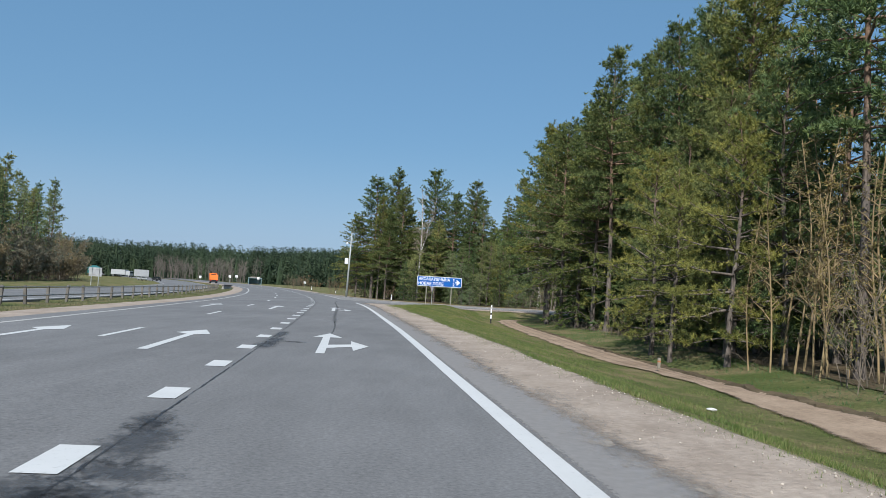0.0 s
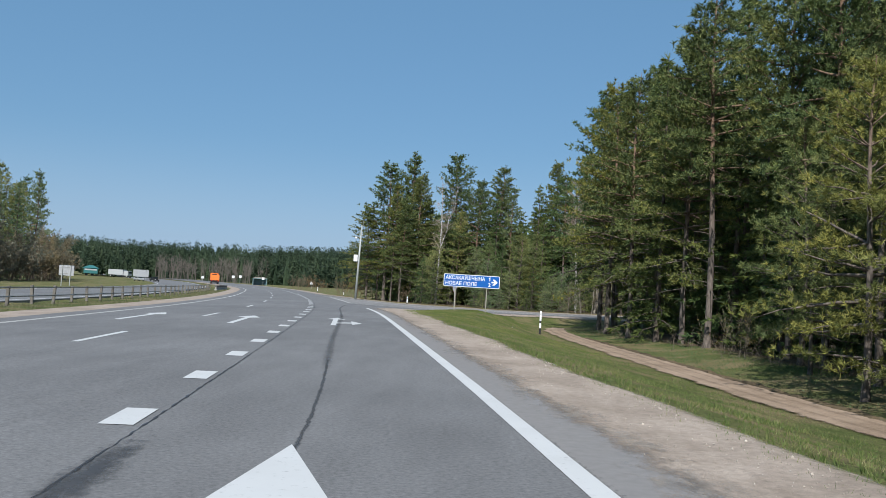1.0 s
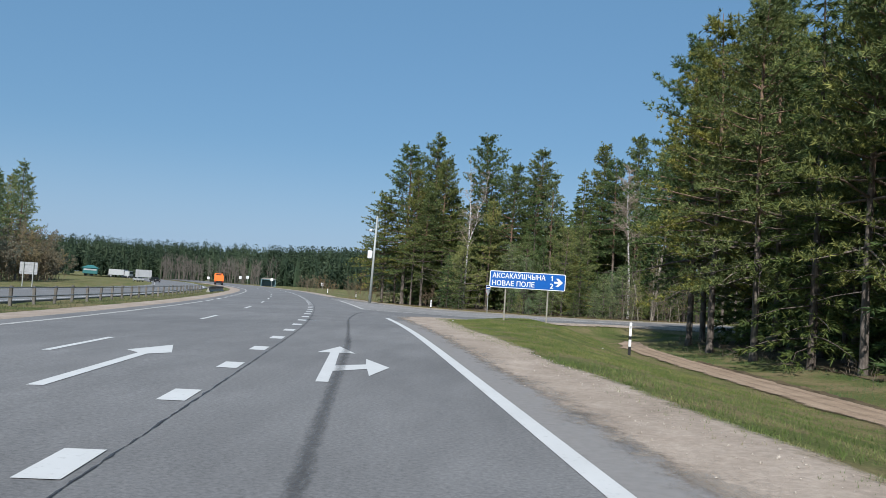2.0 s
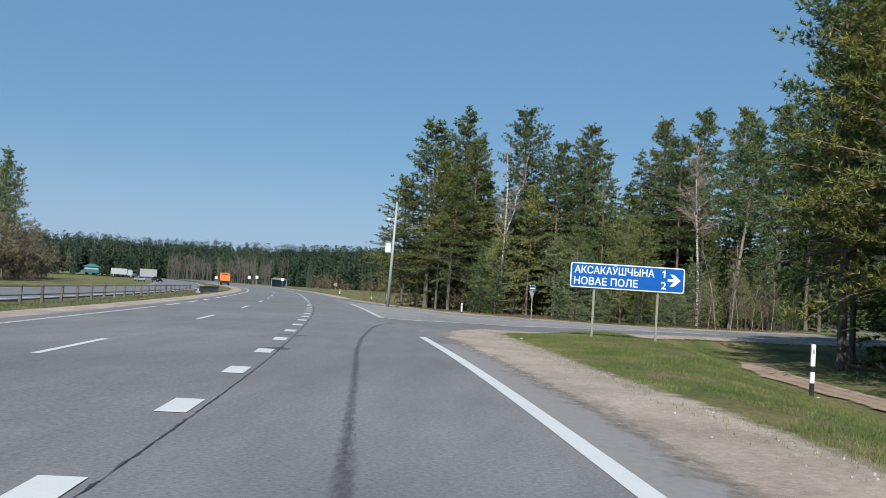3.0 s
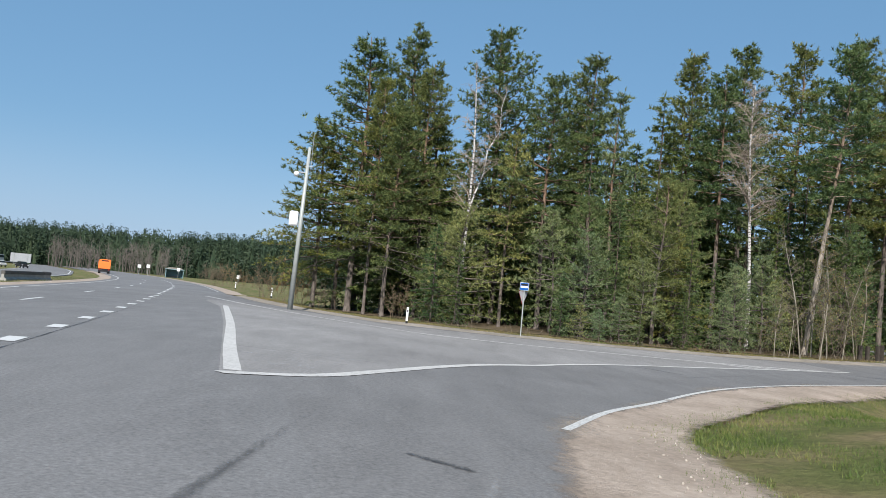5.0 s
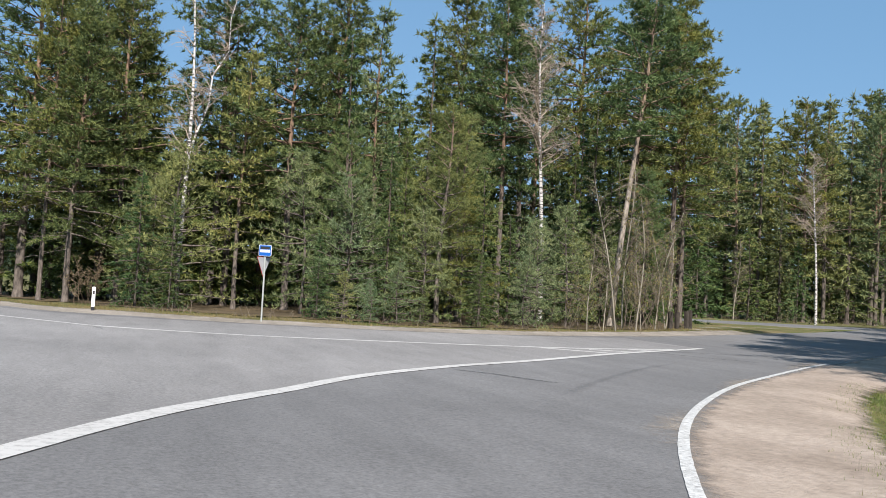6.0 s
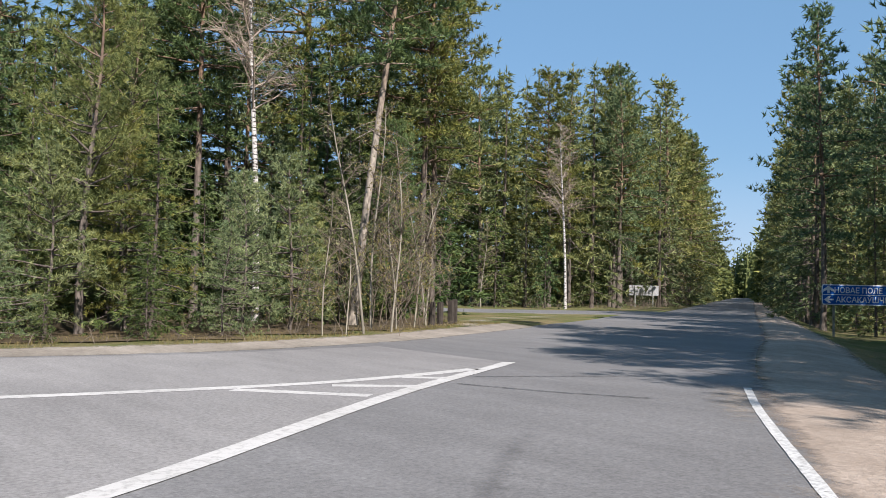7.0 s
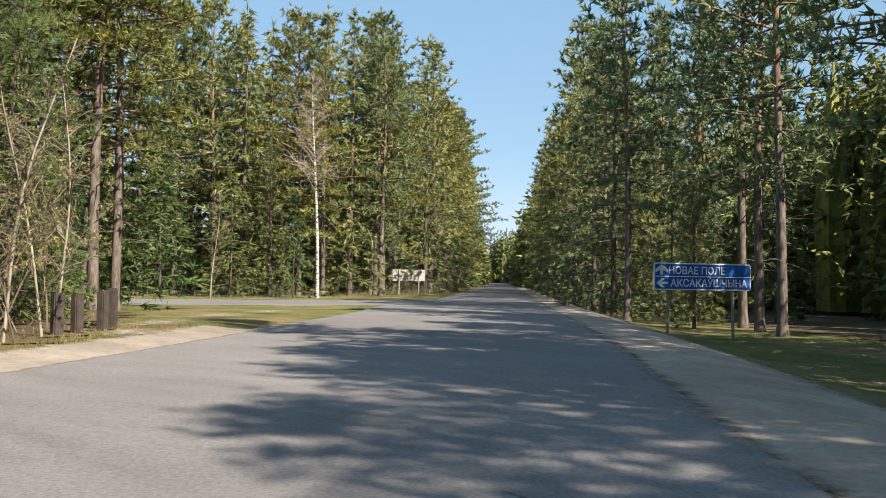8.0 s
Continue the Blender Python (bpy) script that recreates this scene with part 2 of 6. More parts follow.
POLE = plain("pole_grey_paint", (0.36, 0.38, 0.36), 0.5, 0.2, 0.1)
LITTERED = plain("white_litter", (0.5, 0.5, 0.48), 0.5)


DRY = needle_material("dry_grass_blades", (0.09, 0.095, 0.04), (0.16, 0.14, 0.07), (0.28, 0.23, 0.13))


# ---- mesh tools ----
def empty(name, x, y, z, turn=0.0, **tags):
    ob = new(name)
    ob.empty_display_size = 0.3
    ob.matrix_basis = pose(x, y, z, 0, 0, turn)
    return tagged(ob, **tags)


def mesh_object(name, verts, faces, material, parent=None, smooth=False, label=""):
    me = bpy.data.meshes.new(name)
    me.from_pydata([tuple(map(float, v)) for v in verts], [], [tuple(map(int, f)) for f in faces])
    me.materials.append(material)
    if smooth:
        me.polygons.foreach_set("use_smooth", [True] * len(me.polygons))
    ob = new(name, me)
    ob.parent = parent
    return tagged(ob, label=label) if label else ob


def part(name, bm, material, parent, label="", smooth=False):
    me = bpy.data.meshes.new(name)
    bm.to_mesh(me)
    bm.free()
    me.materials.append(material)
    if smooth:
        me.polygons.foreach_set("use_smooth", [True] * len(me.polygons))
    ob = new(name, me)
    ob.parent = parent
    return tagged(ob, label=label) if label else ob


def box(sx, sy, sz, x=0, y=0, z=0, bevel=0.0, bm=None):
    """A box of those sizes whose base's middle is at x, y, z."""
    own = bmesh.new()
    bmesh.ops.create_cube(own, size=1.0, matrix=Matrix.Translation((x, y, z + sz / 2)) @ Matrix.Diagonal((sx, sy, sz, 1)))
    if bevel:
        bmesh.ops.bevel(own, geom=own.edges[:], offset=bevel, segments=2, affect="EDGES")
    return merge(bm, own)


def rod(r1, r2, h, x=0, y=0, z=0, sides=12, tilt=None, bm=None):
    own = bmesh.new()
    bmesh.ops.create_cone(own, cap_ends=True, segments=sides, radius1=r1, radius2=r2, depth=h, matrix=Matrix.Translation((0, 0, h / 2)))
    m = Matrix.Translation((x, y, z))
    if tilt:
        m = m @ Euler([radians(a) for a in tilt]).to_matrix().to_4x4()
    own.transform(m)
    return merge(bm, own)


def merge(bm, own):
    if bm is None:
        return own
    me = bpy.data.meshes.new("joint")
    own.to_mesh(me)
    own.free()
    bm.from_mesh(me)
    bpy.data.meshes.remove(me)
    return bm


def plate(points, thick, bm=None):
    """A flat plate in the xz plane with that outline, its face at y = -thick / 2."""
    own = bmesh.new()
    f = own.faces.new([own.verts.new((x, -thick / 2, z)) for x, z in points])
    g = bmesh.ops.extrude_face_region(own, geom=[f])
    bmesh.ops.translate(own, vec=(0, thick, 0), verts=[v for v in g["geom"] if isinstance(v, bmesh.types.BMVert)])
    bmesh.ops.recalc_face_normals(own, faces=own.faces[:])
    return merge(bm, own)


def rounded(w, h, r, x=0.0, z=0.0, n=5):
    pts = []
    for cx, cz, a0 in ((w / 2 - r, h / 2 - r, 0), (-w / 2 + r, h / 2 - r, 90), (-w / 2 + r, -h / 2 + r, 180), (w / 2 - r, -h / 2 + r, 270)):
        for k in range(n + 1):
            a = radians(a0 + 90 * k / n)
            pts.append((x + cx + r * math.cos(a), z + cz + r * math.sin(a)))
    return pts


def lettering(name, body, width, height, x, z, parent, material, y=-0.03):
    """Words on a board's face, scaled to that width and height, from their lower left corner."""
    cu = bpy.data.curves.new(name, "FONT")
    cu.body, cu.bevel_depth, cu.bevel_resolution = body, 0.016, 0
    ob = bpy.data.objects.new(name, cu)
    scene.collection.objects.link(ob)
    me = bpy.data.meshes.new_from_object(ob.evaluated_get(bpy.context.evaluated_depsgraph_get()))
    bpy.data.objects.remove(ob)
    bpy.data.curves.remove(cu)
    co = np.array([v.co[:] for v in me.vertices])
    lo, hi = co.min(0), co.max(0)
    kx, kz = width / (hi[0] - lo[0]), height / 0.73
    polys = [tuple(p.vertices) for p in me.polygons]
    bpy.data.meshes.remove(me)
    # one part for each letter: faces whose widths overlap belong together
    spans = sorted((min(co[i][0] for i in p), max(co[i][0] for i in p), p) for p in polys)
    letters, end = [], -1.0
    for a, b, p in spans:
        if a > end + 0.004:
            letters.append([])
        letters[-1].append(p)
        end = max(end, b)
    for faces in letters:
        used = sorted({i for p in faces for i in p})
        where = {i: k for k, i in enumerate(used)}
        verts = [(x + (co[i][0] - lo[0]) * kx, y - 0.1 * co[i][2], z + co[i][1] * kz) for i in used]
        mesh_object("letter", verts, [tuple(where[i] for i in p) for p in faces], material, parent)


# ---- lie of the land ----
# the broken line between the through lanes and the turning lane, which the highway follows
LINE = np.array([(4.6, -80), (0.9, -30), (-2.64, 6.27), (-4.73, 26.1), (-6.99, 46), (-9.29, 65.9), (-12.28, 85.6), (-14.6, 99), (-16.7, 110),
                 (-19, 121.7), (-24, 145.6), (-30.7, 175.8), (-39, 208.4), (-46.3, 232.8), (-68, 295), (-87, 342), (-155, 500), (-420, 1050)])
_y = np.linspace(-80, 1050, 1131)
_x = np.interp(_y, LINE[:, 1], LINE[:, 0])
for _ in range(60):
    _x[1:-1] = (_x[:-2] + 2 * _x[1:-1] + _x[2:]) / 4
_slope = np.gradient(_x, _y)


def on_highway(y, off):
    """The point off metres right of the broken line, abreast of y on it."""
    x, s = np.interp(y, _y, _x), np.interp(y, _y, _slope)
    k = 1 / np.hypot(1, s)
    return x + off * k, y - off * s * k


def offset(x, y):
    s = np.interp(y, _y, _slope)
    return (x - np.interp(y, _y, _x)) / np.hypot(1, s)


def smooth(a, b, v):
    t = np.clip((np.asarray(v, float) - a) / (b - a), 0, 1)
    return t * t * (3 - 2 * t)


SIDE = np.array([0.829, 0.559])          # the side road's direction
# its right and left edges, from the turn on
INNER = np.array([(-5.9, 70), (-6.8, 80.5), (-6.75, 87.6), (-5.65, 93.7), (-4.35, 96.8), (-2.95, 99.4), (-1.38, 102.25), (0.58, 105.22), (2.57, 107.63), (5.2, 110.28),
                  (8.19, 112.78), (11.18, 115.18), (13.75, 117.12), (20.5, 121.8), (30.4, 128.0), (63.8, 150.6), (165, 218.9), (330, 330)])
OUTER = np.array([(-21.5, 160), (-15.8, 143), (-11, 136.8), (-6, 132.8), (0, 129.6), (7, 128.6), (14.5, 130.4), (20, 133.2), (27, 137.4),
                  (38, 144.0), (46, 149.5), (60, 156.9), (161, 225.1), (326, 336)])


def side_distance(x, y):
    """How far a point lies right of the turn's inner edge (left: minus)."""
    x, y = np.asarray(x, float), np.asarray(y, float)
    best, sign = np.full(x.shape, 1e9), np.ones(x.shape)
    for (ax, ay), (bx, by) in zip(INNER[:-1], INNER[1:]):
        ex, ey = bx - ax, by - ay
        t = np.clip(((x - ax) * ex + (y - ay) * ey) / (ex * ex + ey * ey), 0, 1)
        d = np.hypot(x - ax - t * ex, y - ay - t * ey)
        s = np.where(ex * (y - ay) - ey * (x - ax) > 0, -1.0, 1.0)
        sign = np.where(d < best, s, sign)
        best = np.minimum(best, d)
    return best * sign


def height(x, y):
    """The land's height: cambered highway, the turn dropping away, the bank and the ditch."""
    x, y = np.asarray(x, float), np.asarray(y, float)
    o = offset(x, y)
    z = 0.022 * np.clip(o, -75, 0)
    turn = smooth(70, 88, y)
    z = z - 0.045 * np.clip(o - 3, 0, 9.5) * turn
    s = (x - 14) * SIDE[0] + (y - 120) * SIDE[1]
    z = z + 0.008 * np.clip(s, 0, 400) * turn
    beyond = y - np.interp(x, OUTER[:, 0], OUTER[:, 1])
    z = z + 0.16 * smooth(-0.6, 2.2, beyond) * smooth(5, 8, o) * smooth(40, 24, x) * turn
    edge = np.interp(y, _y, _x) + 6.1
    crest = edge + np.interp(y, [40, 58, 67, 71, 77, 85, 95], [0.0, 0.5, 1.5, 2.4, 4.8, 7.4, 8.5])
    foot = np.interp(y, [5, 20, 35, 52, 66, 80, 92], [8.2, 7.7, 7.4, 6.6, 5.9, 5.1, 6.1])
    t = np.clip((x - crest) / np.maximum(foot - crest, 1.5), 0, 1)
    bank = -1.27 * (0.55 * t + 0.45 * t * t * (3 - 2 * t)) + 0.42 * smooth(9.3, 13.5, x)
    keep = smooth(0.9, 5.0, side_distance(x, y)) * smooth(5.2, 6.6, o)
    out = z * (1 - keep) + (bank + 0.05) * keep
    return np.where(y < 118 + 0.56 * np.clip(x, 0, 400), out, z)


def ground_z(x, y):
    return float(height(np.array([x]), np.array([y]))[0])


def spline(points, n):
    """n points along a smooth curve through those given, evenly by their order."""
    p = np.asarray(points, float)
    d = np.concatenate([[0], np.cumsum(np.hypot(*np.diff(p, axis=0).T))])
    out = []
    for t in np.linspace(0, d[-1], n):
        i = min(max(np.searchsorted(d, t) - 1, 0), len(p) - 2)
        u = (t - d[i]) / (d[i + 1] - d[i])
        m0 = (p[i + 1] - p[i - 1]) / (d[i + 1] - d[i - 1]) if i > 0 else (p[1] - p[0]) / (d[1] - d[0])
        m1 = (p[i + 2] - p[i]) / (d[i + 2] - d[i]) if i + 2 < len(p) else (p[-1] - p[-2]) / (d[-1] - d[-2])
        h = d[i + 1] - d[i]
        out.append((2 * u**3 - 3 * u**2 + 1) * p[i] + (u**3 - 2 * u**2 + u) * h * m0 + (3 * u**2 - 2 * u**3) * p[i + 1] + (u**3 - u**2) * h * m1)
    return np.array(out)


def sheet(name, a, b, cols, lift, material, parent=None, skirt=0.0, **tags):
    """A paved sheet between two edge curves with as many points, lying lift above the land."""
    a, b = np.asarray(a, float), np.asarray(b, float)
    u = np.linspace(0, 1, cols)[None, :, None]
    g = a[:, None] * (1 - u) + b[:, None] * u
    n, m = g.shape[:2]
    z = height(g[..., 0], g[..., 1]) + lift
    if skirt:
        g = np.concatenate([g[:, :1], g, g[:, -1:]], 1)
        z = np.concatenate([z[:, :1] - skirt, z, z[:, -1:] - skirt], 1)
        m += 2
    verts = np.concatenate([g, z[..., None]], 2).reshape(-1, 3)
    i = np.arange(n * m).reshape(n, m)
    faces = np.stack([i[:-1, :-1], i[:-1, 1:], i[1:, 1:], i[1:, :-1]], -1).reshape(-1, 4)
    ob = mesh_object(name, verts, faces, material, parent)
    return tagged(ob, **tags)


def band(name, points, width, n, lift, material, parent, ragged=0.0, seed=1, fade=False):
    """A painted or sealed band along a curve."""
    c = spline(points, n)
    t = np.gradient(c, axis=0)
    t /= np.hypot(t[:, 0], t[:, 1])[:, None]
    k = np.stack([t[:, 1], -t[:, 0]], 1)
    w = np.full((n, 1), width / 2)
    if ragged:
        rng = np.random.default_rng(seed)
        w = w * (1 + ragged * rng.uniform(-1, 1, (n, 1)))
        c = c + k * ragged * width * 0.4 * rng.uniform(-1, 1, (n, 1))
    ob = sheet(name, c - k * w, c + k * w, 5 if fade else 2, lift, material, parent)
    if fade:
        ends = np.minimum(1, np.minimum(np.arange(n), np.arange(n)[::-1]) / (0.12 * n))
        set_fade(ob, (np.array([0, 0.6, 1, 0.6, 0])[None, :] * ends[:, None]).ravel())
    return ob


def set_fade(ob, values):
    at = ob.data.attributes.new("fade", "FLOAT", "POINT")
    at.data.foreach_set("value", np.asarray(values, float) * 0.5)

# ---- ground, roads and shoulders ----
def inside(x, y, poly):
    c = np.zeros(x.shape, bool)
    for (ax, ay), (bx, by) in zip(poly, np.roll(poly, -1, axis=0)):
        cross = (ay > y) != (by > y)
        with np.errstate(divide="ignore", invalid="ignore"):
            c ^= cross & (x < (bx - ax) * (y - ay) / (by - ay) + ax)
    return c


def moved(points, d):
    """A curve moved d metres to its right."""
    t = np.gradient(points, axis=0)
    t /= np.hypot(t[:, 0], t[:, 1])[:, None]
    return points + d * np.stack([t[:, 1], -t[:, 0]], 1)


def highway_edge(y, near, far):
    """A curve along the highway between two offsets, one for each y."""
    return np.stack(on_highway(np.asarray(y, float), near + 0 * np.asarray(y, float)), 1), np.stack(on_highway(np.asarray(y, float), far + 0 * np.asarray(y, float)), 1)


ROWS_Y = np.concatenate([np.arange(-60, 240, 2.0), np.arange(240, 900, 12.0)])
N_TURN = 150
inner_curve = spline(INNER, N_TURN)
outer_curve = spline(OUTER, N_TURN)
# where the turn's sheet begins it runs along the highway's right edge
west = np.stack(on_highway(np.linspace(70, 162, 46), 4.25), 1)
# pairs of places on the outer and the inner edge that lie abreast
outer_all = np.concatenate([west, outer_curve])
_d = np.concatenate([[0], np.cumsum(np.hypot(*np.diff(outer_all, axis=0).T))])
_e = np.concatenate([[0], np.cumsum(np.hypot(*np.diff(inner_curve, axis=0).T))])
KEY_OUTER = [0, 55.0, 93.0, 124.0, 147.0, 162.0, _d[-1]]
KEY_INNER = [0, 20.0, 25.0, 35.0, 48.0, 60.0, _e[-1]]
so = np.concatenate([np.linspace(a, b, n, endpoint=False) for a, b, n in zip(KEY_OUTER[:-1], KEY_OUTER[1:], (24, 24, 24, 24, 20, 120))])
si = np.concatenate([np.linspace(a, b, n, endpoint=False) for a, b, n in zip(KEY_INNER[:-1], KEY_INNER[1:], (24, 24, 24, 24, 20, 120))])
turn_outer = np.stack([np.interp(so, _d, outer_all[:, k]) for k in (0, 1)], 1)
turn_inner = np.stack([np.interp(si, _e, inner_curve[:, k]) for k in (0, 1)], 1)

paved = np.concatenate([turn_inner, turn_outer[::-1]])
BRANCH = spline([(58, 152), (47, 158), (34, 168.5), (16, 184), (-10, 207)], 40)   # the road that joins from the left


TRACK_NEAR = np.array([(9.1, -30), (9.0, 5), (8.9, 20), (9.1, 28), (8.9, 33), (7.6, 39), (6.9, 52), (6.4, 66), (6.1, 80), (6.4, 92), (8.0, 100)])
TRACK_FAR = np.array([(12.2, -30), (11.8, 5), (10.9, 20), (9.7, 34), (9.0, 47), (8.5, 62), (7.9, 80), (8.0, 92), (9.0, 100)])


def build_ground():
    xs = np.concatenate([[-2600, -1400, -800, -500, -350, -250, -180, -130, -100, -80], np.arange(-66, 72, 1.0), [75, 85, 100, 130, 180, 250, 350, 500, 800, 1400, 2600]])
    ys = np.concatenate([[-2600, -1200, -500, -200, -100, -60, -40, -28], np.arange(-20, 190, 1.0), [195, 205, 220, 240, 270, 310, 360, 430, 520, 700, 1000, 1600, 2600, 3600]])
    gx, gy = np.meshgrid(xs, ys)
    z = height(gx, gy)
    o = offset(gx, gy)
    under = ((o > -9.6) & (o < 5.7)) | ((o > -25.8) & (o < -13.7)) | inside(gx, gy, paved)
    side = side_distance(gx, gy)
    under |= (np.abs(side) < 0.6) & (gy > 82)
    sandy = ((side > -0.6) & (side < 1.9) & (gy > 58)) | ((o > 4.5) & (o < 6.9) & (gy < 62))
    track = (gx > np.interp(gy, TRACK_NEAR[:, 1], TRACK_NEAR[:, 0])) & (gx < np.interp(gy, TRACK_FAR[:, 1], TRACK_FAR[:, 0])) & (gy < 100)
    rough = np.array([[noise.noise((a * 0.35, b * 0.35, 3.0)) for a, b in zip(ra, rb)] for ra, rb in zip(gx, gy)])
    z = np.where(under, z - 0.22, np.where(track, z - 0.03, np.where(sandy, z - 0.07, z - 0.03 + 0.05 * rough)))
    n, m = gx.shape
    i = np.arange(n * m).reshape(n, m)
    faces = np.stack([i[:-1, :-1], i[:-1, 1:], i[1:, 1:], i[1:, :-1]], -1).reshape(-1, 4)
    ob = mesh_object("ground", np.stack([gx, gy, z], -1).reshape(-1, 3), faces, GROUND, smooth=True)
    tagged(ob, "spring meadow ground with green and dry straw-coloured grass", "ground", kind="structure")


build_ground()
VERGE = sand_material("verge_soil", (0.215, 0.193, 0.163), (0.325, 0.294, 0.255), True)
a, b = highway_edge(ROWS_Y, -8.0, np.where((ROWS_Y > 79) & (ROWS_Y < 162), 4.3, 4.85))
highway = sheet("road", a, b, 14, 0.0, ASPHALT, skirt=0.2, label="grey worn asphalt highway with white lane markings", category="road", kind="structure")
a, b = highway_edge(ROWS_Y, -25.5, -14.0)
opposite = sheet("road", a, b, 6, 0.0, ASPHALT, skirt=0.2, label="grey asphalt carriageway of the opposite direction behind the guard rail", category="road", kind="structure")
# the asphalt runs on a little way under the drifted sand
side_road = sheet("road", turn_outer, turn_inner + (moved(turn_inner, 0.75) - turn_inner) * (turn_inner[:, 1:] < 118), 18, 0.0015, ASPHALT_SIDE, skirt=0.2, label="grey asphalt turn-off and forest side road", category="road", kind="structure")
branch = sheet("road", moved(BRANCH, -5.2), moved(BRANCH, 5.2), 6, 0.008, ASPHALT_SIDE, skirt=0.2, label="light grey asphalt road branching off through the wood", category="road", kind="structure")


def sand_strip(y, near, far, lift, seed, label):
    a, b = highway_edge(y, near, far)
    rng = np.random.default_rng(seed)
    b = b + (rng.normal(0, 0.05, (len(b), 1)) + np.array([[0.3 * abs(noise.noise((7.0, q * 0.45, seed)))] for q in y])) * np.array([1.0, 0.0])
    tagged(sheet("shoulder", a, b, 6, lift, SAND, skirt=0.14, label=label, category="road shoulder", kind="structure"))


SHOULDER_EDGE = np.array([(-2.4, 58), (-3.1, 64.5), (-3.9, 71.5), (-4.35, 78), (-4.55, 82), (-4.85, 86), (-5.0, 90.5), (-4.45, 95.0), (-2.3, 98.8), (0.8, 103.05), (4.2, 107.0), (8.9, 111.5), (15, 115.0),
                          (22, 119.9), (31.5, 126.2), (64.6, 149.3), (166, 217.6)])


def soft_sheet(name, a, b, fades, lift, material, parent=None, **tags):
    """A sheet of loose stuff that thins out across its width as the fades say."""
    ob = sheet(name, a, b, len(fades), lift, material, parent, **tags)
    set_fade(ob, 2 * np.tile(fades, len(a)))
    return ob


# the sandy shoulder along the highway and round the corner of the turn-off
ys = np.arange(-60, 57.5, 1.0)
outer_sand = np.concatenate([np.stack(on_highway(ys, 5.85 + 0.12 * np.sin(ys * 0.31) + 0.08 * np.sin(ys * 0.9)), 1), spline(SHOULDER_EDGE, 190)])
inner_sand = np.concatenate([np.stack(on_highway(np.linspace(-60, 77.5, 700), 4.42), 1), moved(spline(INNER[1:-1], 1200), -0.5)])
near = np.array([np.argmin(np.hypot(*(inner_sand - p).T)) for p in outer_sand])
near = np.maximum.accumulate(near).astype(float)
for _ in range(8):
    near[1:-1] = (near[:-2] + near[1:-1] * 2 + near[2:]) / 4
inner_sand = inner_sand[np.round(near).astype(int)]
soft_sheet("shoulder", inner_sand, moved(outer_sand, 0.7), [0, 0.22, 0.5, 0.8, 1, 1, 1, 0.95, 0.8, 0.6, 0.35, 0], 0.008, THIN_SAND, label="wide bare sandy shoulder along the asphalt and round the corner", category="road shoulder", kind="structure")
north = spline(OUTER[:9], 80)
soft_sheet("shoulder", moved(north, -1.45), moved(north, 0.5), [0, 0.3, 0.6, 0.85, 1, 1, 1, 0.5, 0], 0.009, VERGE, label="narrow sandy verge along the forest edge", category="road shoulder", kind="structure")
sand_strip(np.arange(-60, 330, 3.0), -9.7, -7.95, -0.012, 5, "pale sandy strip beside the median")
sand_strip(np.arange(163, 330, 3.0), 4.8, 6.6, -0.012, 6, "pale sandy shoulder farther along the highway")

# the dirt track at the foot of the bank
a, b = spline(TRACK_NEAR, 160), spline(TRACK_FAR, 160)
a[:, 0] += np.array([-0.3 + 0.4 * noise.noise((1.0, y * 0.35, 2.0)) + 0.2 * noise.noise((4.0, y * 1.1, 2.0)) for y in a[:, 1]])
b[:, 0] += np.array([0.25 + 0.35 * noise.noise((2.0, y * 0.4, 7.0)) for y in b[:, 1]])
soft_sheet("dirt_track", a, b, [0, 0.3, 0.6, 0.9, 1, 1, 1, 1, 1, 1, 0.8, 0.5, 0], 0.02, DIRT, label="reddish sandy dirt track below the road bank", category="dirt track", kind="structure")
# a darker brown film for the track's bands and the churned soil
DARK_SOIL = stain_material("dark_soil", (0.12, 0.08, 0.05), (0.19, 0.13, 0.085), 0.95, 4, (1, 0.4, 1), 0.72, 0.24)
for k, off in enumerate((0.3, 0.72)):
    band("rut", (spline(TRACK_NEAR, 40) * (1 - off) + spline(TRACK_FAR, 40) * off)[16:], 0.5, 160, 0.03, DARK_SOIL, bpy.data.objects["dirt_track"], 0.1, 20 + k, True)


def soil_edge():
    """The undercut lip of turf and dark soil along the track's far side."""
    rng = np.random.default_rng(44)
    c = spline(TRACK_FAR[1:-2], 300)
    c[:, 0] += np.array([0.16 * noise.noise((0, y * 0.8, 5.0)) + 0.1 * noise.noise((0, y * 2.7, 9.0)) for y in c[:, 1]])
    lump = np.array([noise.noise((3.0, y * 0.6, 5.0)) + 0.5 * noise.noise((8.0, y * 2.3, 1.0)) for y in c[:, 1]])
    rows = []
    for off, lift in ((-0.05, -0.1), (0.03, 0.08), (0.12, 0.11), (0.30, 0.08), (0.52, -0.12)):
        p = c + np.array([off, 0])
        z = height(p[:, 0], p[:, 1]) + 0.02 + lift * np.clip(0.35 + 1.2 * lump + 0.3 * rng.uniform(-1, 1, 300), 0, 1.2)
        rows.append(np.concatenate([p, z[:, None]], 1))
    g = np.stack(rows, 1)
    i = np.arange(300 * 5).reshape(300, 5)
    mesh_object("soil_edge", g.reshape(-1, 3), np.stack([i[:-1, :-1], i[:-1, 1:], i[1:, 1:], i[1:, :-1]], -1).reshape(-1, 4), LITTER, bpy.data.objects["dirt_track"])


soil_edge()

# ---- road markings ----
def dash(y, off, length, width, parent, lift=0.006, material=PAINT):
    ys = np.linspace(y - length / 2, y + length / 2, 3)
    a, b = highway_edge(ys, off - width / 2, off + width / 2)
    return sheet("dash", a, b, 2, lift, material, parent)


